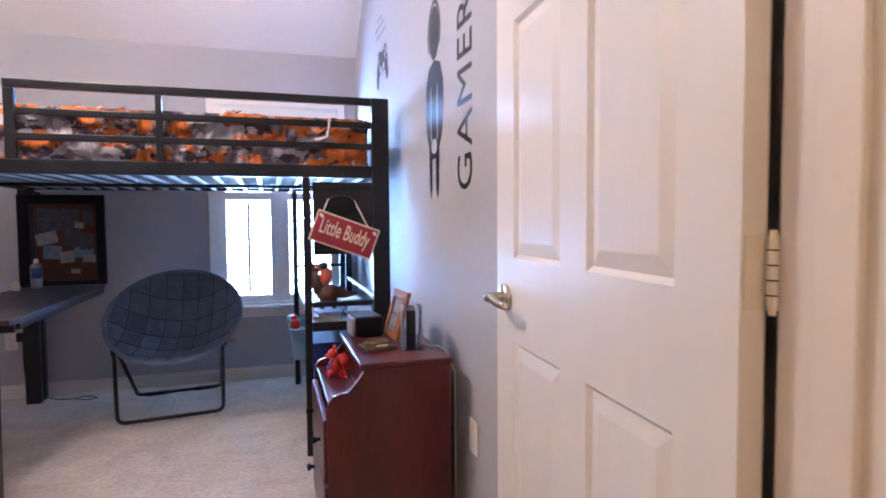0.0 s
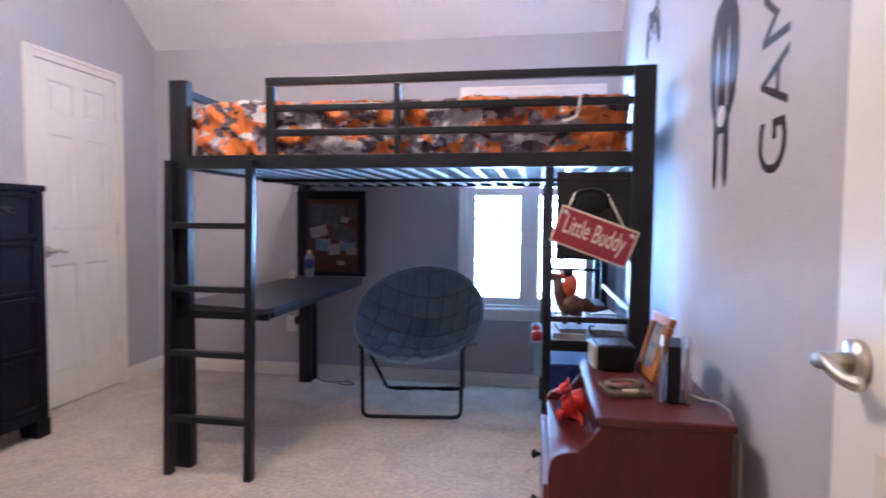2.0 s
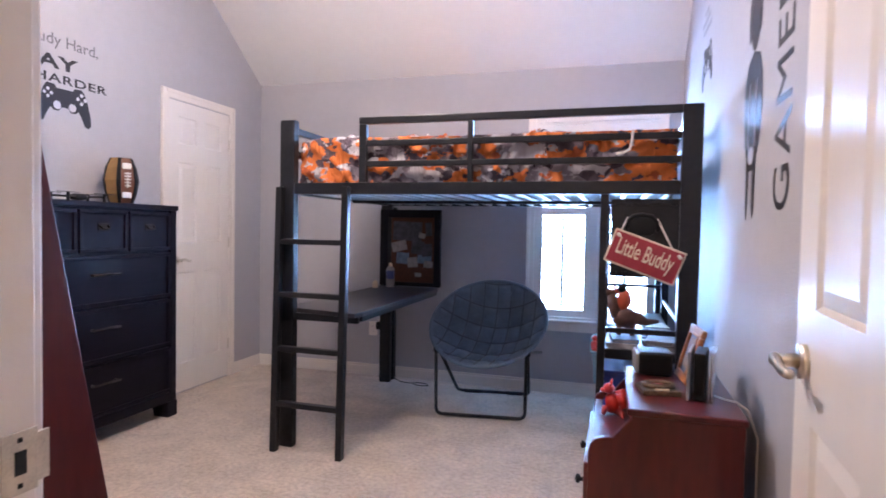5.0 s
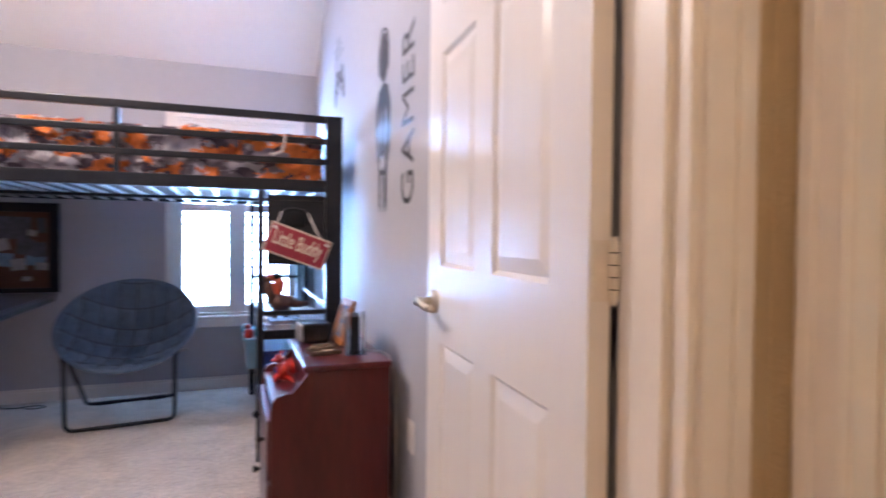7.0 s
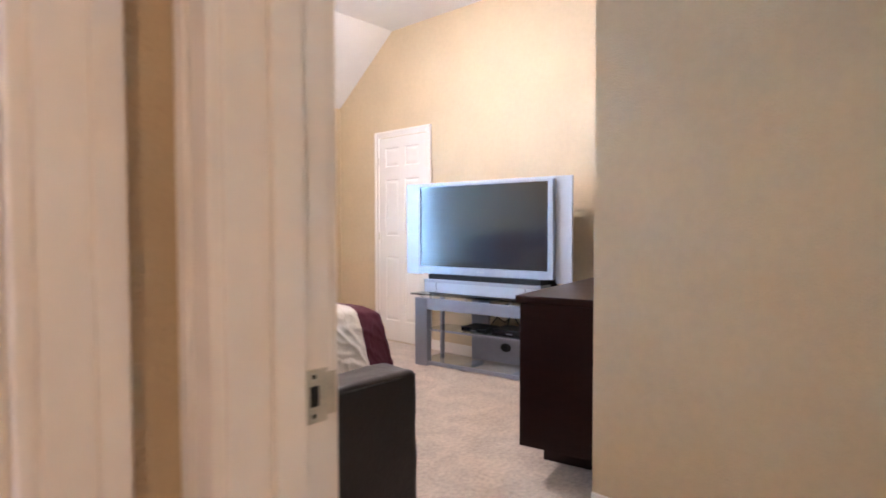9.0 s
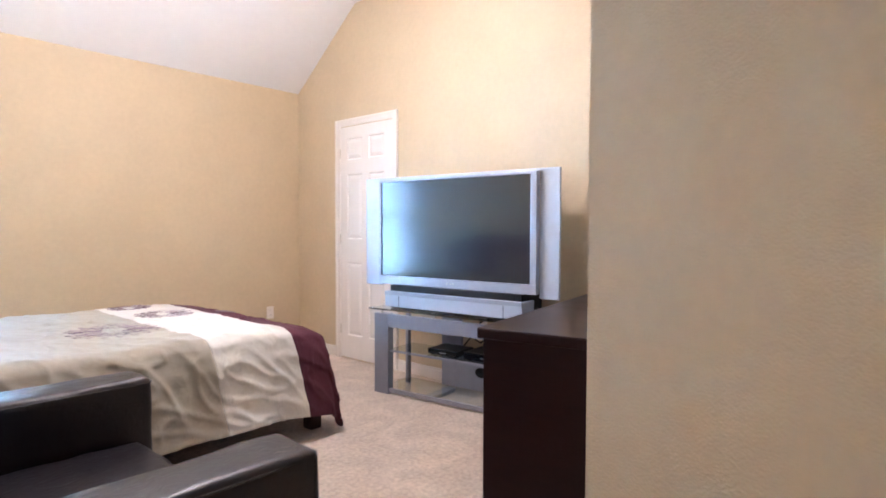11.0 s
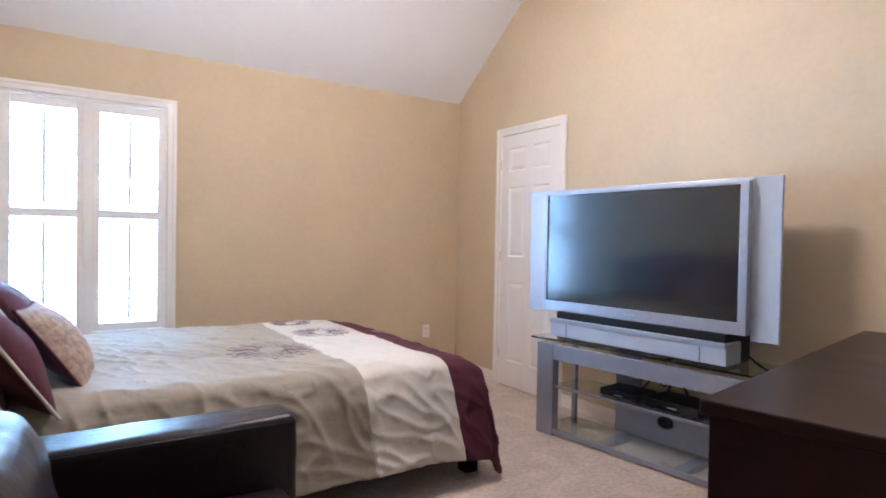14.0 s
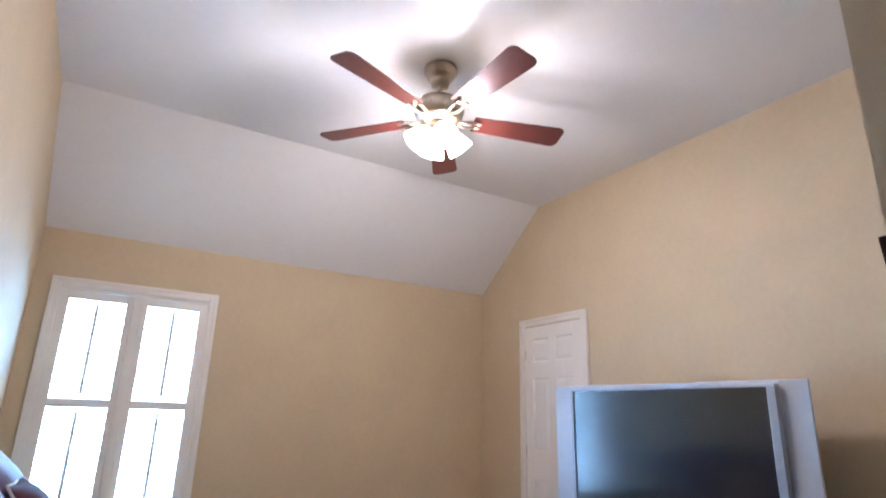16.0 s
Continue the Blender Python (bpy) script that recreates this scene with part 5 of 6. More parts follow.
part("cable", tube(bmesh.new(), [(.474, 1.66, .698), (.505, 1.62, .697), (.532, 1.600, .698), (.560, 1.59, .680), (.588, 1.585, .60), (.588, 1.58, .30), (.588, 1.58, .02)], .003, 6), PIPING, wire, smooth=True)

# ---- decals on the grey walls ----
EAST = Matrix(((0, 0, -1, GX - .0006), (0, 1, 0, 0), (1, 0, 0, 0), (0, 0, 0, 1)))       # own x runs up, own y runs north
word = thing("wall_decal", pose(GX, 1.47, 1.6), "black vinyl word running up the grey wall", "wall decal")
letter_parts(fit_letters(letters("GAMER", .2, .0004, .0, 1.08), EAST @ Matrix.Translation((1.262, 1.420, 0)), .665, .155), DECAL, word)
WEST = Matrix(((0, 0, 1, GL + .0006), (1, 0, 0, 0), (0, 1, 0, 0), (0, 0, 0, 1)))        # own x runs north, own y runs up
motto = thing("wall_decal", pose(GL, 2.15, 2.0), "grey and black vinyl motto above the chest", "wall decal")
letter_parts(fit_letters(letters("Study Hard,", .08, .0004), WEST @ Matrix.Translation((1.955, 2.128, 0)), .435, .082), mat("grey_vinyl", (.14, .14, .15), .4), motto, "thin grey letter")
letter_parts(fit_letters(letters("PLAY", .1, .0004, .003, 1.05), WEST @ Matrix.Translation((1.855, 2.022, 0)), .405, .072), DECAL, motto, "bold black letter")
letter_parts(fit_letters(letters("HARDER", .08, .0004, .0015, 1.12), WEST @ Matrix.Translation((2.005, 1.948, 0)), .445, .047), DECAL, motto, "bold black letter")


def pad_outline(s):
    """A game pad seen from the front, about two wide, in its own x and y."""
    half = [(0, .52), (.30, .52), (.36, .62), (.62, .64), (.72, .54), (.86, .22), (.98, -.25), (1.0, -.52), (.90, -.64), (.76, -.60), (.62, -.30), (.50, -.12), (.40, -.22), (.22, -.22), (.14, -.10), (0, -.08)]
    return [(x * s, y * s) for x, y in half] + [(-x * s, y * s) for x, y in reversed(half[1:-1])]


def pad_decal(name, m, s, label, buttons=True):
    g = thing(name, pose(*m.translation), label, "wall decal")
    bm = prism(pad_outline(s), "z", 0, .0012)
    bmesh.ops.transform(bm, matrix=m, verts=bm.verts)
    part("silhouette", bm, DECAL, g)
    spots = [(-.60, .19, .055), (-.60, .43, .055), (-.72, .31, .055), (-.48, .31, .055), (.62, .17, .062), (.62, .45, .062), (.48, .31, .062), (.76, .31, .062), (-.28, -.04, .135), (.28, -.04, .135)]
    for x, y, r in spots if buttons else spots[-2:]:
        d = bmesh.new()
        bmesh.ops.create_circle(d, cap_ends=True, segments=20, radius=r * s)
        bmesh.ops.transform(d, matrix=m @ Matrix.Translation((x * s, y * s, .0018)), verts=d.verts)
        part("button", d, DECAL_PALE, g)


pad_decal("wall_decal", WEST @ Matrix.Translation((2.178, 1.835, 0)), .165, "black vinyl game pad shape under the motto")
pad_decal("wall_decal", EAST @ Matrix.Translation((2.05, 2.94, 0)) @ Matrix.Rotation(radians(-90), 4, "Z"), .165, "black vinyl game pad shape on the wall")
far_words = thing("wall_decal", pose(GX, 2.97, 2.27), "small dark line of words too faint to read", "wall decal")
for i, (y, z, w) in enumerate(((2.84, 2.235, .10), (2.96, 2.235, .14), (2.88, 2.285, .16), (3.06, 2.285, .08), (2.94, 2.33, .12))):
    part("word_bar", box(GX - .0016, GX - .0004, y, y + w, z, z + .022), mat("grey_vinyl_faint", (.26, .26, .28), .5) if i == 0 else bpy.data.materials["grey_vinyl_faint"], far_words)
# a headset and pad figure stacked upright beside the word
icon = thing("wall_decal", pose(GX, 1.82, 1.6), "black vinyl headset and figure shapes on the wall", "wall decal")


def flat_shape(points, lift, material, name):
    bm = prism(points, "z", 0, .0009)
    bmesh.ops.transform(bm, matrix=EAST @ Matrix.Translation((0, .045, lift)), verts=bm.verts)
    part(name, bm, material, icon)


def oval(cz, cy, rz, ry, a0=0, a1=360, n=36):
    return [(cz + rz * math.cos(radians(a0 + (a1 - a0) * k / n)), cy + ry * math.sin(radians(a0 + (a1 - a0) * k / n))) for k in range(n if a1 - a0 == 360 else n + 1)]


flat_shape(oval(1.905, 1.815, .105, .066), 0, DECAL, "head_shape")
band = oval(1.905, 1.815, .128, .088, -120, 120) + list(reversed(oval(1.905, 1.815, .116, .076, -120, 120)))
flat_shape(band, .0008, DECAL, "headset_band")
flat_shape([(1.80, 1.82), (1.775, 1.90), (1.70, 1.94), (1.60, 1.945), (1.50, 1.925), (1.455, 1.895), (1.455, 1.745), (1.50, 1.715), (1.60, 1.695), (1.70, 1.70), (1.775, 1.74)], 0, DECAL, "body_shape")
for y in (1.775, 1.865):
    flat_shape([(1.70, y - .006), (1.66, y + .006), (1.54, y + .008), (1.48, y + .004), (1.48, y - .004), (1.54, y - .004), (1.66, y - .008)], .0012, DECAL_PALE, "cable_line")
flat_shape(oval(1.455, 1.82, .030, .040), .0014, DECAL_PALE, "pale_patch")
for y0, y1 in ((1.755, 1.800), (1.850, 1.890)):
    flat_shape([(1.455, y0), (1.455, y1), (1.28, y1 - .004), (1.245, (y0 + y1) / 2), (1.28, y0 + .004)], .0004, DECAL, "leg_shape")
flat_shape([(1.405, 1.80), (1.455, 1.80), (1.455, 1.85), (1.405, 1.85)], .0002, DECAL, "hip_shape")


# ---- tan room: bed ----
HX, FX, NYB, FYB, BT = 0.92, 3.03, 2.40, 3.93, .625
tbed = thing("bed", pose(2.0, 3.15, 0), "low bed on dark square legs beside the tan wall", "bed")
for x in (1.05, 2.99):
    for y in (2.46, 3.83):
        part("leg", box(x, x + .075, y, y + .075, 0, .20, .005), ESPRESSO, tbed)
part("rail", boxes([(1.0, 3.06, 2.45, 2.475, .14, .24), (1.0, 3.06, 3.88, 3.905, .14, .24), (3.035, 3.06, 2.475, 3.88, .14, .24)], .004), ESPRESSO, tbed)
part("box_spring", box(.96, 3.02, 2.44, 3.90, .22, .40, .03, 3), MAROON, tbed, "maroon box spring cover")
part("mattress", box(.96, 2.92, 2.48, 3.85, .40, .570, .05, 4), IVORY, tbed)
part("headboard", box(.795, .845, 2.38, 3.95, .10, 1.02, .012, 3), ESPRESSO, tbed)

LEN, WID = FX - HX, FYB - NYB
DROP_F, DROP_N, DROP_B = .40, .43, .42


def spread(s, t):
    """A point of the bedspread: s metres from its head end, t metres from its near top edge (negative hangs down)."""
    dx = max(0, s - LEN)
    dy = max(0, -t)
    db = max(0, t - WID)
    x = HX + min(s, LEN)
    y = NYB + min(max(t, 0), WID)
    z = BT
    d = max(dx, dy, db) + .22 * min(dx, max(dy, db))
    e = min(LEN - min(s, LEN), max(t, 0), max(0, WID - t))
    z -= d
    z -= .035 * max(0, 1 - e / .09) ** 2 if d == 0 else .035
    z -= .045 * max(0, 1 - (LEN - min(s, LEN)) / .45) ** 2
    wav = math.sin(s * 9 + 1.6 * math.sin(s * 4)) * .5 + noise.noise(Vector((s * 6, t * 1.4, 2.0)))
    x += .10 * dx + (.03 * dx * math.sin(t * 13) if dx else 0) + .02 * min(1, dx * 9)
    y -= .14 * dy + .018 * dy * wav * 2 + .02 * min(1, dy * 9)
    y += .10 * db
    crease = noise.noise(Vector((s * 3.5 + t * 2.5, t * 2.0 - s * 1.5, 5.0)))
    ridge = (1 - abs(noise.noise(Vector((s * 6.5 + t * 4.6, t * 2.4 - s * 1.8, 9.0))))) ** 11
    ridge2 = (1 - abs(noise.noise(Vector((s * 3.2 - t * 1.8, t * 8.2 + s * 2.6, 21.0))))) ** 12
    here = .35 + .65 * max(0, min(1, .5 + 1.6 * noise.noise(Vector((s * 2.2, t * 2.2, 31.0)))))
    fine = noise.noise(Vector((s * 17 + 3, t * 14, 1.0)))
    amp = .005 * crease + (.011 * ridge + .010 * ridge2) * here + .0022 * fine
    if d == 0:
        z += amp
    elif dy:
        y -= amp * 1.4
    else:
        x += amp * 1.4
    return Vector((x, y, max(z, .035)))


cover = thing("bedspread", pose(2.0, 3.15, .6), "banded sage, ivory and maroon bedspread with stitched flowers", "bedspread")
S0, S1, S2 = 2.33 - HX, 2.79 - HX, LEN + DROP_F


def band(s0, s1, material, label, n):
    part("band", thicken(sheet(n, 190, lambda u, v: spread(s0 + (s1 - s0) * u + .09 * max(0, 1.0 - v * 3.2) * (0 if (s0 == 0 and u == 0) or (s1 == S2 and u == 1) else 1), -DROP_N + (WID + DROP_N + DROP_B) * v)), -.010), material, cover, label, smooth=True)


band(0, S0, SAGE, "sage grey band", 150)
band(S0, S1, IVORY, "ivory band", 70)
band(S1, S2, MAROON, "maroon band", 84)


def flower(s, t, r, thread, n=18):
    """A stitched chrysanthemum: rings of thin looped petals lying on the bedspread."""
    bm = bmesh.new()
    for ring, (r0, r1) in enumerate(((.28, .60), (.46, .82), (.62, 1.0))):
        for k in range(n):
            a = (k + .5 * (ring % 2)) * math.tau / n
            pts = []
            for i in range(9):
                q = i / 8
                w = .10 * math.sin(q * math.pi) * (1 if i else 0)
                rr = r * (r0 + (r1 - r0) * math.sin(q * math.pi / 1))
                aa = a + (q - .5) * 2 * .13
                p = spread(s + rr * math.cos(aa), t + rr * math.sin(aa))
                pts.append(p + Vector((0, 0, .0055)))
            tube(bm, pts, .0010, 4)
    part("stitched_flower", bm, thread, cover, "stitched chrysanthemum flower", smooth=True)


for s, t, r, th in ((2.13 - HX, 2.93 - NYB, .215, THREAD), (2.54 - HX, 3.32 - NYB, .165, THREAD), (2.50 - HX, 3.76 - NYB, .13, THREAD), (2.93 - HX, 3.30 - NYB, .07, THREAD_PALE)):
    flower(s, t, r, th)


def pillow(name, where, sx, sy, sz, material, label, piping=PIPING, face=None):
    p = thing(name, where, label, "pillow", "pillows on the bed")
    bm = bmesh.new()
    for side in (-1, 1):
        g = sheet(26, 26, lambda u, v: Vector(((u - .5) * sx * (1 - .07 * math.sin(v * math.pi)), (v - .5) * sy * (1 - .07 * math.sin(u * math.pi)),
                                               side * sz / 2 * (max(0, math.sin(u * math.pi) * math.sin(v * math.pi))) ** .55 * (1 + .10 * noise.noise(Vector((u * 4, v * 4, side * 3 + sx)))))))
        me = bpy.data.meshes.new("half")
        g.to_mesh(me)
        bm.from_mesh(me)
        g.free()
        bpy.data.meshes.remove(me)
        if side == -1 and face:
            part("back_cover", bm, face, p, local=True, smooth=True)
            bm = bmesh.new()
    bmesh.ops.remove_doubles(bm, verts=bm.verts, dist=.0005)
    part("cover", bm, material, p, local=True, smooth=True)
    if piping:
        loop = []
        for k in range(48):
            q = k / 12
            i, f = int(q), q - int(q)
            u, v = ((f, 0), (1, f), (1 - f, 1), (0, 1 - f))[i]
            loop.append(((u - .5) * sx * (1 - .07 * math.sin(v * math.pi)), (v - .5) * sy * (1 - .07 * math.sin(u * math.pi)), 0))
        part("piping", tube(bmesh.new(), loop, .006, 6, True), piping, p, local=True, smooth=True)
    return p


pillow("bed_pillow", pose(.98, 2.62, .86, 0, 62, 4), .58, .60, .20, PLUM, "large plum satin pillow leaning on the headboard")
pillow("bed_pillow", pose(.98, 3.30, .86, 0, 62, -3), .58, .60, .20, PLUM, "large plum satin pillow leaning on the headboard")
pillow("bed_pillow", pose(1.10, 2.52, .79, 0, 58, 12), .46, .48, .18, MAROON, "maroon pillow with pale piping")
pillow("bed_pillow", pose(1.12, 3.15, .80, 0, 58, 0), .46, .48, .18, MAROON, "maroon pillow with pale piping")
pillow("bed_pillow", pose(1.26, 2.80, .76, 0, 55, -6), .38, .40, .16, QUILT_BEIGE, "small quilted beige pillow with a dark maroon edge and back", MAROON, PLUM)

# ---- black leather armchair ----
sofa = thing("armchair", pose(1.45, 1.55, 0), "broad black leather armchair with square padded arms", "armchair")


def soft_box(x0, x1, y0, y1, z0, z1, r, n=.004, seed=0.0, cuts=10):
    bm = box(x0, x1, y0, y1, z0, z1, r, 5)
    bmesh.ops.subdivide_edges(bm, edges=[e for e in bm.edges if e.calc_length() > .08], cuts=cuts, use_grid_fill=True)
    for v in bm.verts:
        v.co += Vector((noise.noise(v.co * 9 + Vector((seed, 0, 0))), noise.noise(v.co * 9 + Vector((0, seed, 4))), noise.noise(v.co * 11 + Vector((7, seed, 0))))) * n
    return bm


for y0, y1 in ((.925, 1.125), (1.945, 2.150)):
    arm = part("arm", soft_box(.93, 1.935, y0, y1, .06, .605, .035, .006, y0), LEATHER, sofa, smooth=True)
    part("seam", tube(bmesh.new(), [(.97, y0 + .004, .585), (1.3, y0 + .001, .588), (1.92, y0 + .004, .585), (1.936, y0 + .03, .585), (1.936, y1 - .03, .585)], .003, 6), LEATHER, arm, smooth=True)
part("base", soft_box(.95, 1.90, 1.125, 1.945, .06, .28, .02, .003, 2.0), LEATHER, sofa, smooth=True)
part("seat_cushion", soft_box(1.08, 1.875, 1.13, 1.94, .28, .395, .04, .008, 3.0), LEATHER, sofa, smooth=True)
part("backrest", soft_box(.85, 1.06, .95, 2.13, .06, .72, .05, .006, 4.0), LEATHER, sofa, smooth=True)
cush = blob(bmesh.new(), (1.12, 1.535, .585), (.15, .405, .20), (0, -14, 0), 3.2, 72, 40, .05)
for v in cush.verts:
    c = v.co
    fold = (1 - abs(noise.noise(Vector((c.x * 5, c.y * 13 + c.z * 4, c.z * 5))))) ** 6
    v.co = c + (c - Vector((1.12, 1.535, .585))).normalized() * (.007 * fold + .002 * noise.noise(c * 16))
cushion = part("back_cushion", cush, LEATHER, sofa, smooth=True)
for x in (.98, 1.88):
    for y in (.97, 2.06):
        part("foot", box(x, x + .05, y, y + .05, 0, .065, .004), ESPRESSO, sofa)

# ---- television and its stand ----
TV_AT = pose(4.060, 2.11, 0, 0, 0, 6.3)
TV_Z = .604
stand = thing("tv_stand", TV_AT, "silver metal and glass television stand on the carpet", "tv stand")
for y in (.575, -.70):
    part("leg", box(-.225, -.165, y, y + .125, 0, .563, .004), SILVER_PAINT, stand, local=True)
part("front_board", box(-.222, -.196, -.575, .575, .470, .563, .003), SILVER_PAINT, stand, local=True)
part("bottom_bar", box(-.215, -.195, -.575, .575, .012, .042, .003), SILVER_PAINT, stand, local=True)
part("bottom_shelf", box(-.195, .10, -.66, .66, .034, .042), TABLE_GLASS, stand, "clear glass shelf", local=True).visible_shadow = False
part("middle_shelf", box(-.19, .09, -.60, .60, .300, .308), TABLE_GLASS, stand, "clear glass shelf", local=True).visible_shadow = False
part("shelf_edge", box(-.200, -.192, -.575, .575, .294, .309, .001), SILVER_PAINT, stand, local=True)
part("top_glass", box(-.245, .115, -.735, .735, .588, .600, .002), TABLE_GLASS, stand, "clear glass top", local=True).visible_shadow = False
part("spine", box(.085, .105, .165, .335, .300, .582, .003), SILVER_PAINT, stand, local=True)
panel = part("back_panel", box(.085, .105, -.300, .335, .042, .300, .003), SILVER_PAINT, stand, "grey panel with a cable hole", local=True)
hole = lathe(bmesh.new(), [(.048, 0), (.048, .004), (.036, .006), (.034, .001)], (0, 0, 0), 24)
bmesh.ops.transform(hole, matrix=pose(.0855, .005, .170, 0, -90, 0) @ Matrix.Diagonal((.72, 1, 1, 1)), verts=hole.verts)
part("cable_hole", hole, BLACK_PLASTIC, panel, "black oval cable hole", local=True, smooth=True)
for y in (.25, -.22):
    part("base_foot", box(-.19, .085, y - .035, y + .035, .0, .030, .004), SILVER_PAINT, stand, local=True)
for y in (-.62, -.2, .2, .64):
    part("spacer", lathe(bmesh.new(), [(.012, .563), (.012, .588)], (-.21, y, 0), 10), NICKEL, stand, local=True)
for y in (-.66, .63):
    part("rear_leg", box(.075, .105, y, y + .03, 0, .588, .003), SILVER_PAINT, stand, local=True)

tv = thing("television", pose(4.050, 2.125, TV_Z - .003, 0, 0, 5.5) @ Matrix.Diagonal((1, 1.051, 1, 1)), "large silver rear-projection television, switched off", "television")


def tvbox(*a, bevel=0.0):
    r = list(a)
    r[4] -= .572
    r[5] -= .572
    return box(*r, bevel)


part("pedestal", tvbox(-.185, .09, -.44, .54, .574, .735, bevel=.006), BLACK_PLASTIC, tv, "black pedestal", local=True)
part("speaker_bar", tvbox(-.215, -.06, -.46, .561, .586, .692, bevel=.006), SILVER_LIGHT, tv, "pale silver speaker bar", local=True)
part("bar_lip", tvbox(-.222, -.208, -.458, .559, .668, .694, bevel=.004), SILVER_PLASTIC, tv, local=True)
for y in (.44, -.34):
    part("bar_joint", box(-.2162, -.2152, y, y + .004, .590 - .572, .664 - .572), DARK_HOLE, tv, local=True)
part("wing", tvbox(-.135, -.118, -.647, -.527, .712, 1.483, bevel=.004), SILVER_LIGHT, tv, "pale silver side wing", local=True)
part("wing", tvbox(-.135, -.118, .644, .803, .722, 1.483, bevel=.004), SILVER_LIGHT, tv, "pale silver side wing", local=True)
part("top_edge", tvbox(-.135, -.118, -.527, .644, 1.462, 1.483, bevel=.004), SILVER_LIGHT, tv, local=True)
bez = bmesh.new()
for r in ((-.182, -.135, -.527, .644, 1.448, 1.464), (-.182, -.135, -.527, .644, .738, .797), (-.182, -.135, -.527, -.489, .797, 1.448), (-.182, -.135, .627, .644, .797, 1.448)):
    add_box(bez, r[0], r[1], r[2], r[3], r[4] - .572, r[5] - .572, .003)
part("bezel", bez, SILVER_PLASTIC, tv, "silver screen surround", local=True)
part("screen", tvbox(-.172, -.150, -.489, .627, .797, 1.448), SCREEN, tv, "dark glossy screen", local=True)
part("gap_shadow_strip", tvbox(-.150, -.120, -.520, .636, .735, .775), BLACK_PLASTIC, tv, local=True)
badge = bmesh.new()
for y in (.075, .05, .03):
    add_box(badge, -.1835, -.1815, y, y + .008, .764 - .572, .772 - .572)
part("badge", badge, NICKEL, tv, "small plain maker's badge", local=True)
back = bmesh.new()
f0 = [(-.118, -.50, .76), (-.118, .61, .76), (-.118, .61, 1.45), (-.118, -.50, 1.45)]
f1 = [(.095, -.30, .80), (.10, .42, .80), (.10, .42, 1.32), (.095, -.30, 1.32)]
va, vb = [back.verts.new((x, y, z - .572)) for x, y, z in f0], [back.verts.new((x, y, z - .572)) for x, y, z in f1]
back.faces.new(va)
back.faces.new(vb[::-1])
for i in range(4):
    back.faces.new((va[i], va[(i + 1) % 4], vb[(i + 1) % 4], vb[i]))
part("back_housing", back, BLACK_PLASTIC, tv, "black tapered back", local=True)


def set_box(y, sx, sy, sz, z, label):
    b = thing("media_box", TV_AT @ pose(-.05, y, z), label, "media box", "boxes on the tv stand")
    part("case", box(-sx / 2, sx / 2, -sy / 2, sy / 2, .006, sz, .004), BLACK_PLASTIC, b, local=True)
    part("fascia", box(-sx / 2 - .004, -sx / 2 + .001, -sy / 2 + .004, sy / 2 - .004, .010, sz - .004, .001), SCREEN, b, local=True)
    part("display", box(-sx / 2 - .0048, -sx / 2 - .0035, -.03, .02, sz * .42, sz * .55), GREY_PLASTIC, b, local=True)
    for s in (-1, 1):
        part("foot", box(-sx / 2 + .01, sx / 2 - .01, s * sy * .4 - .008, s * sy * .4 + .008, 0, .006), BLACK_PLASTIC, b, local=True)


set_box(.165, .20, .24, .042, .308, "slim black media player on the glass shelf")
set_box(-.16, .22, .30, .055, .308, "black cable box on the glass shelf")
cab_w = thing("tv_cables", TV_AT @ pose(.06, 0, .308), "tangle of black cables behind the television", "cables")
part("cable", tube(bmesh.new(), [(.03, .16, .02), (.05, .10, .10), (.055, .03, .06), (.05, -.05, .13), (.03, -.12, .05)], .006, 6), BLACK_PLASTIC, cab_w, local=True, smooth=True)
part("cable", tube(bmesh.new(), [(.03, .0, .02), (.06, -.02, .14), (.06, .04, .20), (.05, -.1, .255)], .006, 6), BLACK_PLASTIC, cab_w, local=True, smooth=True)
part("cable", tube(bmesh.new(), [(-.16, -.49, .37), (-.17, -.55, .33), (-.15, -.585, .30), (-.11, -.58, .285), (-.06, -.56, .281)], .005, 6), BLACK_PLASTIC, cab_w, local=True, smooth=True)
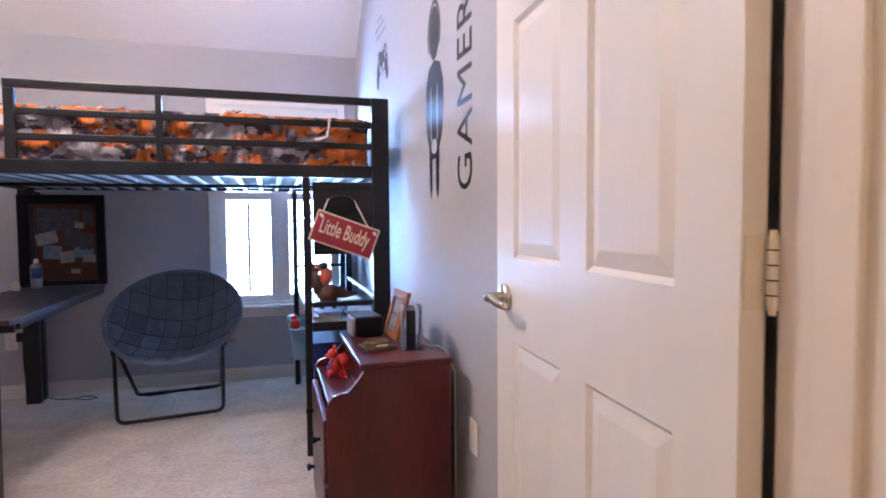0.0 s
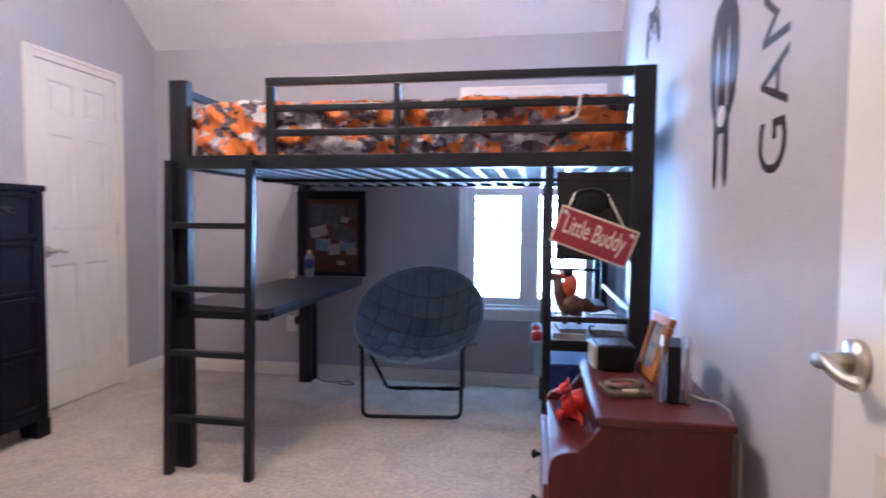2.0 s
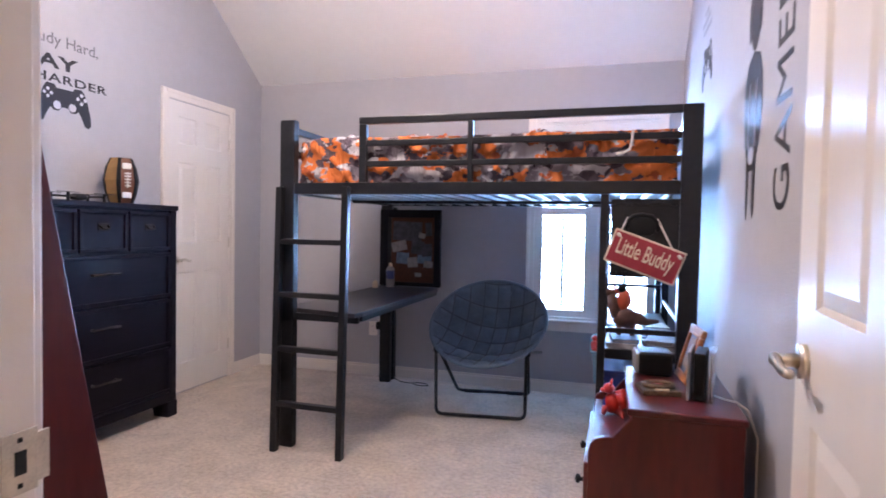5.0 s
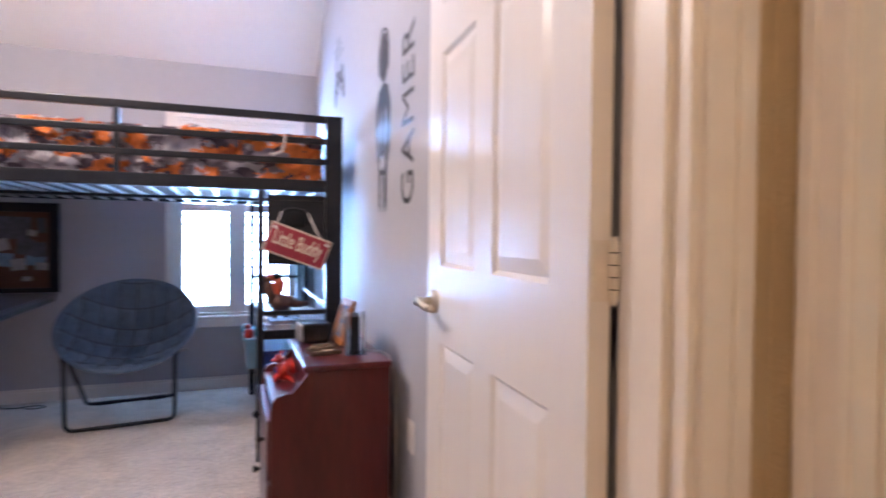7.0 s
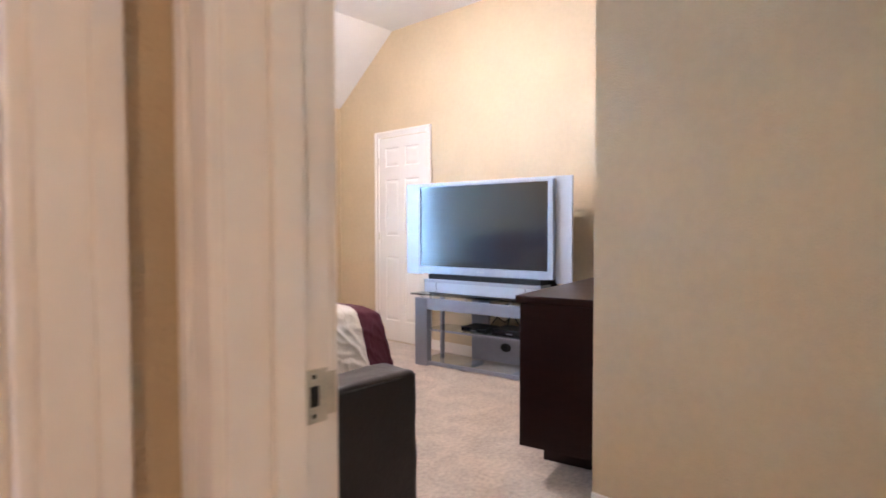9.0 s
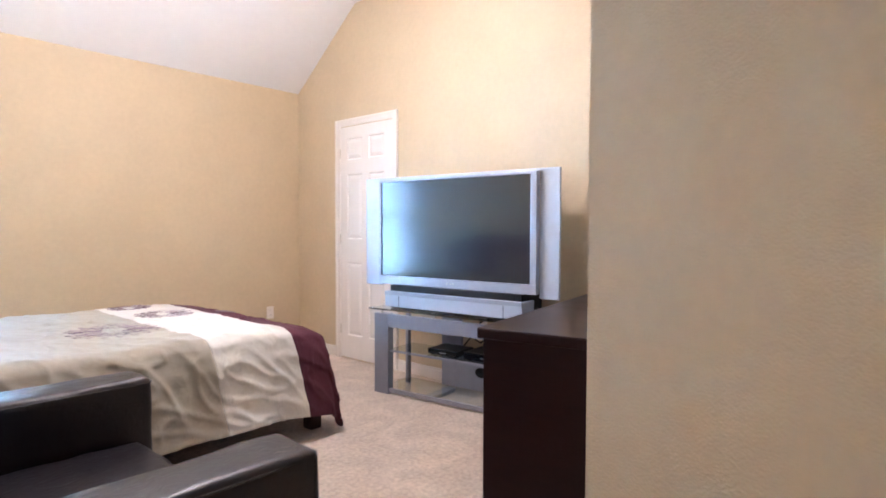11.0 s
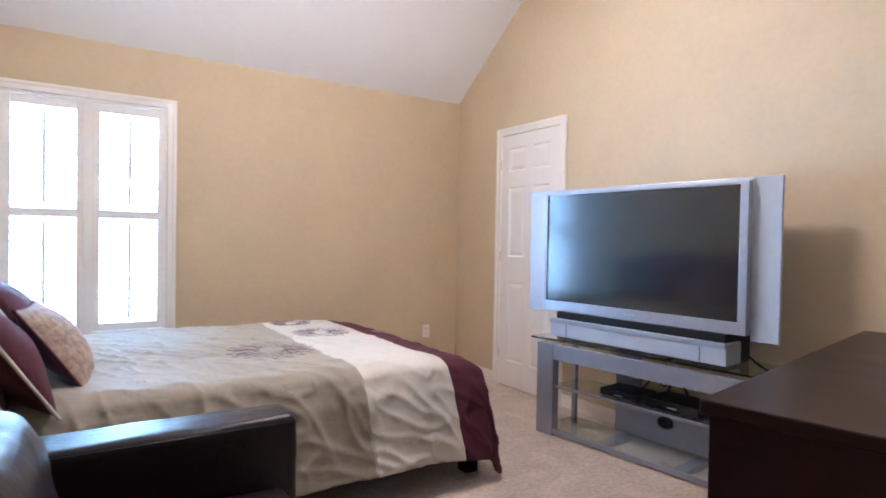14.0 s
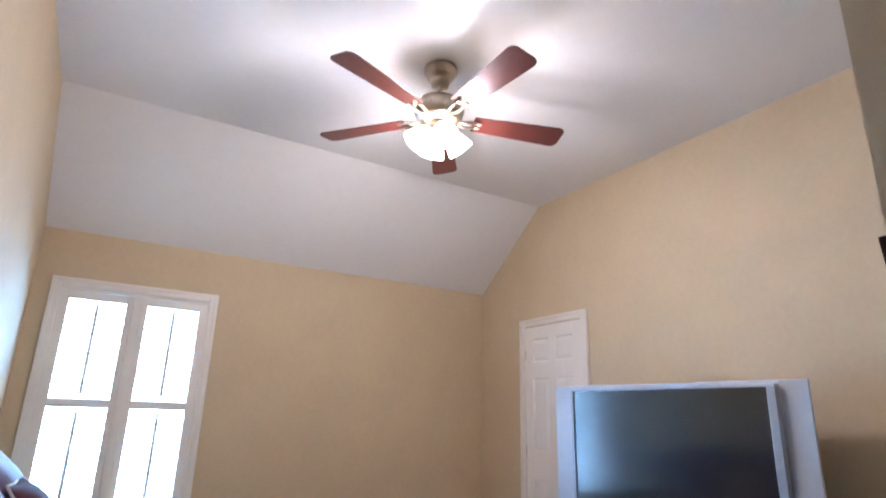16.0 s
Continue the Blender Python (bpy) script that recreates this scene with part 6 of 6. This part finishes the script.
part("cable", tube(bmesh.new(), [(-.15, -.49, .36), (-.15, -.56, .31), (-.12, -.60, .284), (-.05, -.62, .281)], .005, 6), BLACK_PLASTIC, cab_w, local=True, smooth=True)

# ---- dark dresser with a mirror ----
DR = pose(2.503, .868, 0, 0, 0, 9.7)
DH, DL, DB = .840, 1.63, -.390          # height, length and back face of the dresser
dresser = thing("dresser", DR, "long espresso wood dresser with drawers by the wall corner", "dresser")
part("body", box(.03, DL - .03, DB + .008, -.018, .165, DH - .035), ESPRESSO, dresser, local=True)
for x in (.012, DL - .032):
    part("side", box(x, x + .020, DB + .004, -.006, .160, DH - .035, .003), ESPRESSO, dresser, local=True)
part("top", box(0, DL, DB, .012, DH - .035, DH, .006, 3), ESPRESSO, dresser, local=True)
part("plinth", box(.285, DL - .285, DB + .02, -.010, 0, .165, .003), ESPRESSO, dresser, local=True)
for x0, x1 in ((.040, .810), (.820, 1.590)):
    for z0, z1 in ((.172, .375), (.383, .586), (.594, .798)):
        d = part("drawer", box(x0, x1, -.02, -.002, z0, z1, .003), ESPRESSO, dresser, local=True)
        part("pull", tube(bmesh.new(), [((x0 + x1) / 2 - .06, .012, (z0 + z1) / 2), ((x0 + x1) / 2 + .06, .012, (z0 + z1) / 2)], .006, 8), NICKEL, d, local=True, smooth=True)
mirror = thing("dresser_mirror", pose(3.263, .597, DH + .002, -3.6, 0, 9.7), "dark wood framed mirror standing on the dresser, tilted forward", "mirror")
part("frame", boxes([(-.62, -.555, -.022, .012, 0, .865), (.555, .62, -.022, .012, 0, .865), (-.555, .555, -.022, .012, 0, .065), (-.555, .555, -.022, .012, .800, .865)], .004), ESPRESSO, mirror, local=True)
MIRROR = bpy.data.materials.new("mirror_glass")
MIRROR.use_nodes = True
mb = MIRROR.node_tree.nodes["Principled BSDF"]
mb.inputs["Base Color"].default_value, mb.inputs["Metallic"].default_value, mb.inputs["Roughness"].default_value = (.88, .9, .9, 1), 1.0, .02
part("mirror_glass", box(-.555, .555, -.006, .002, .065, .800), MIRROR, mirror, "silvered mirror glass", local=True)
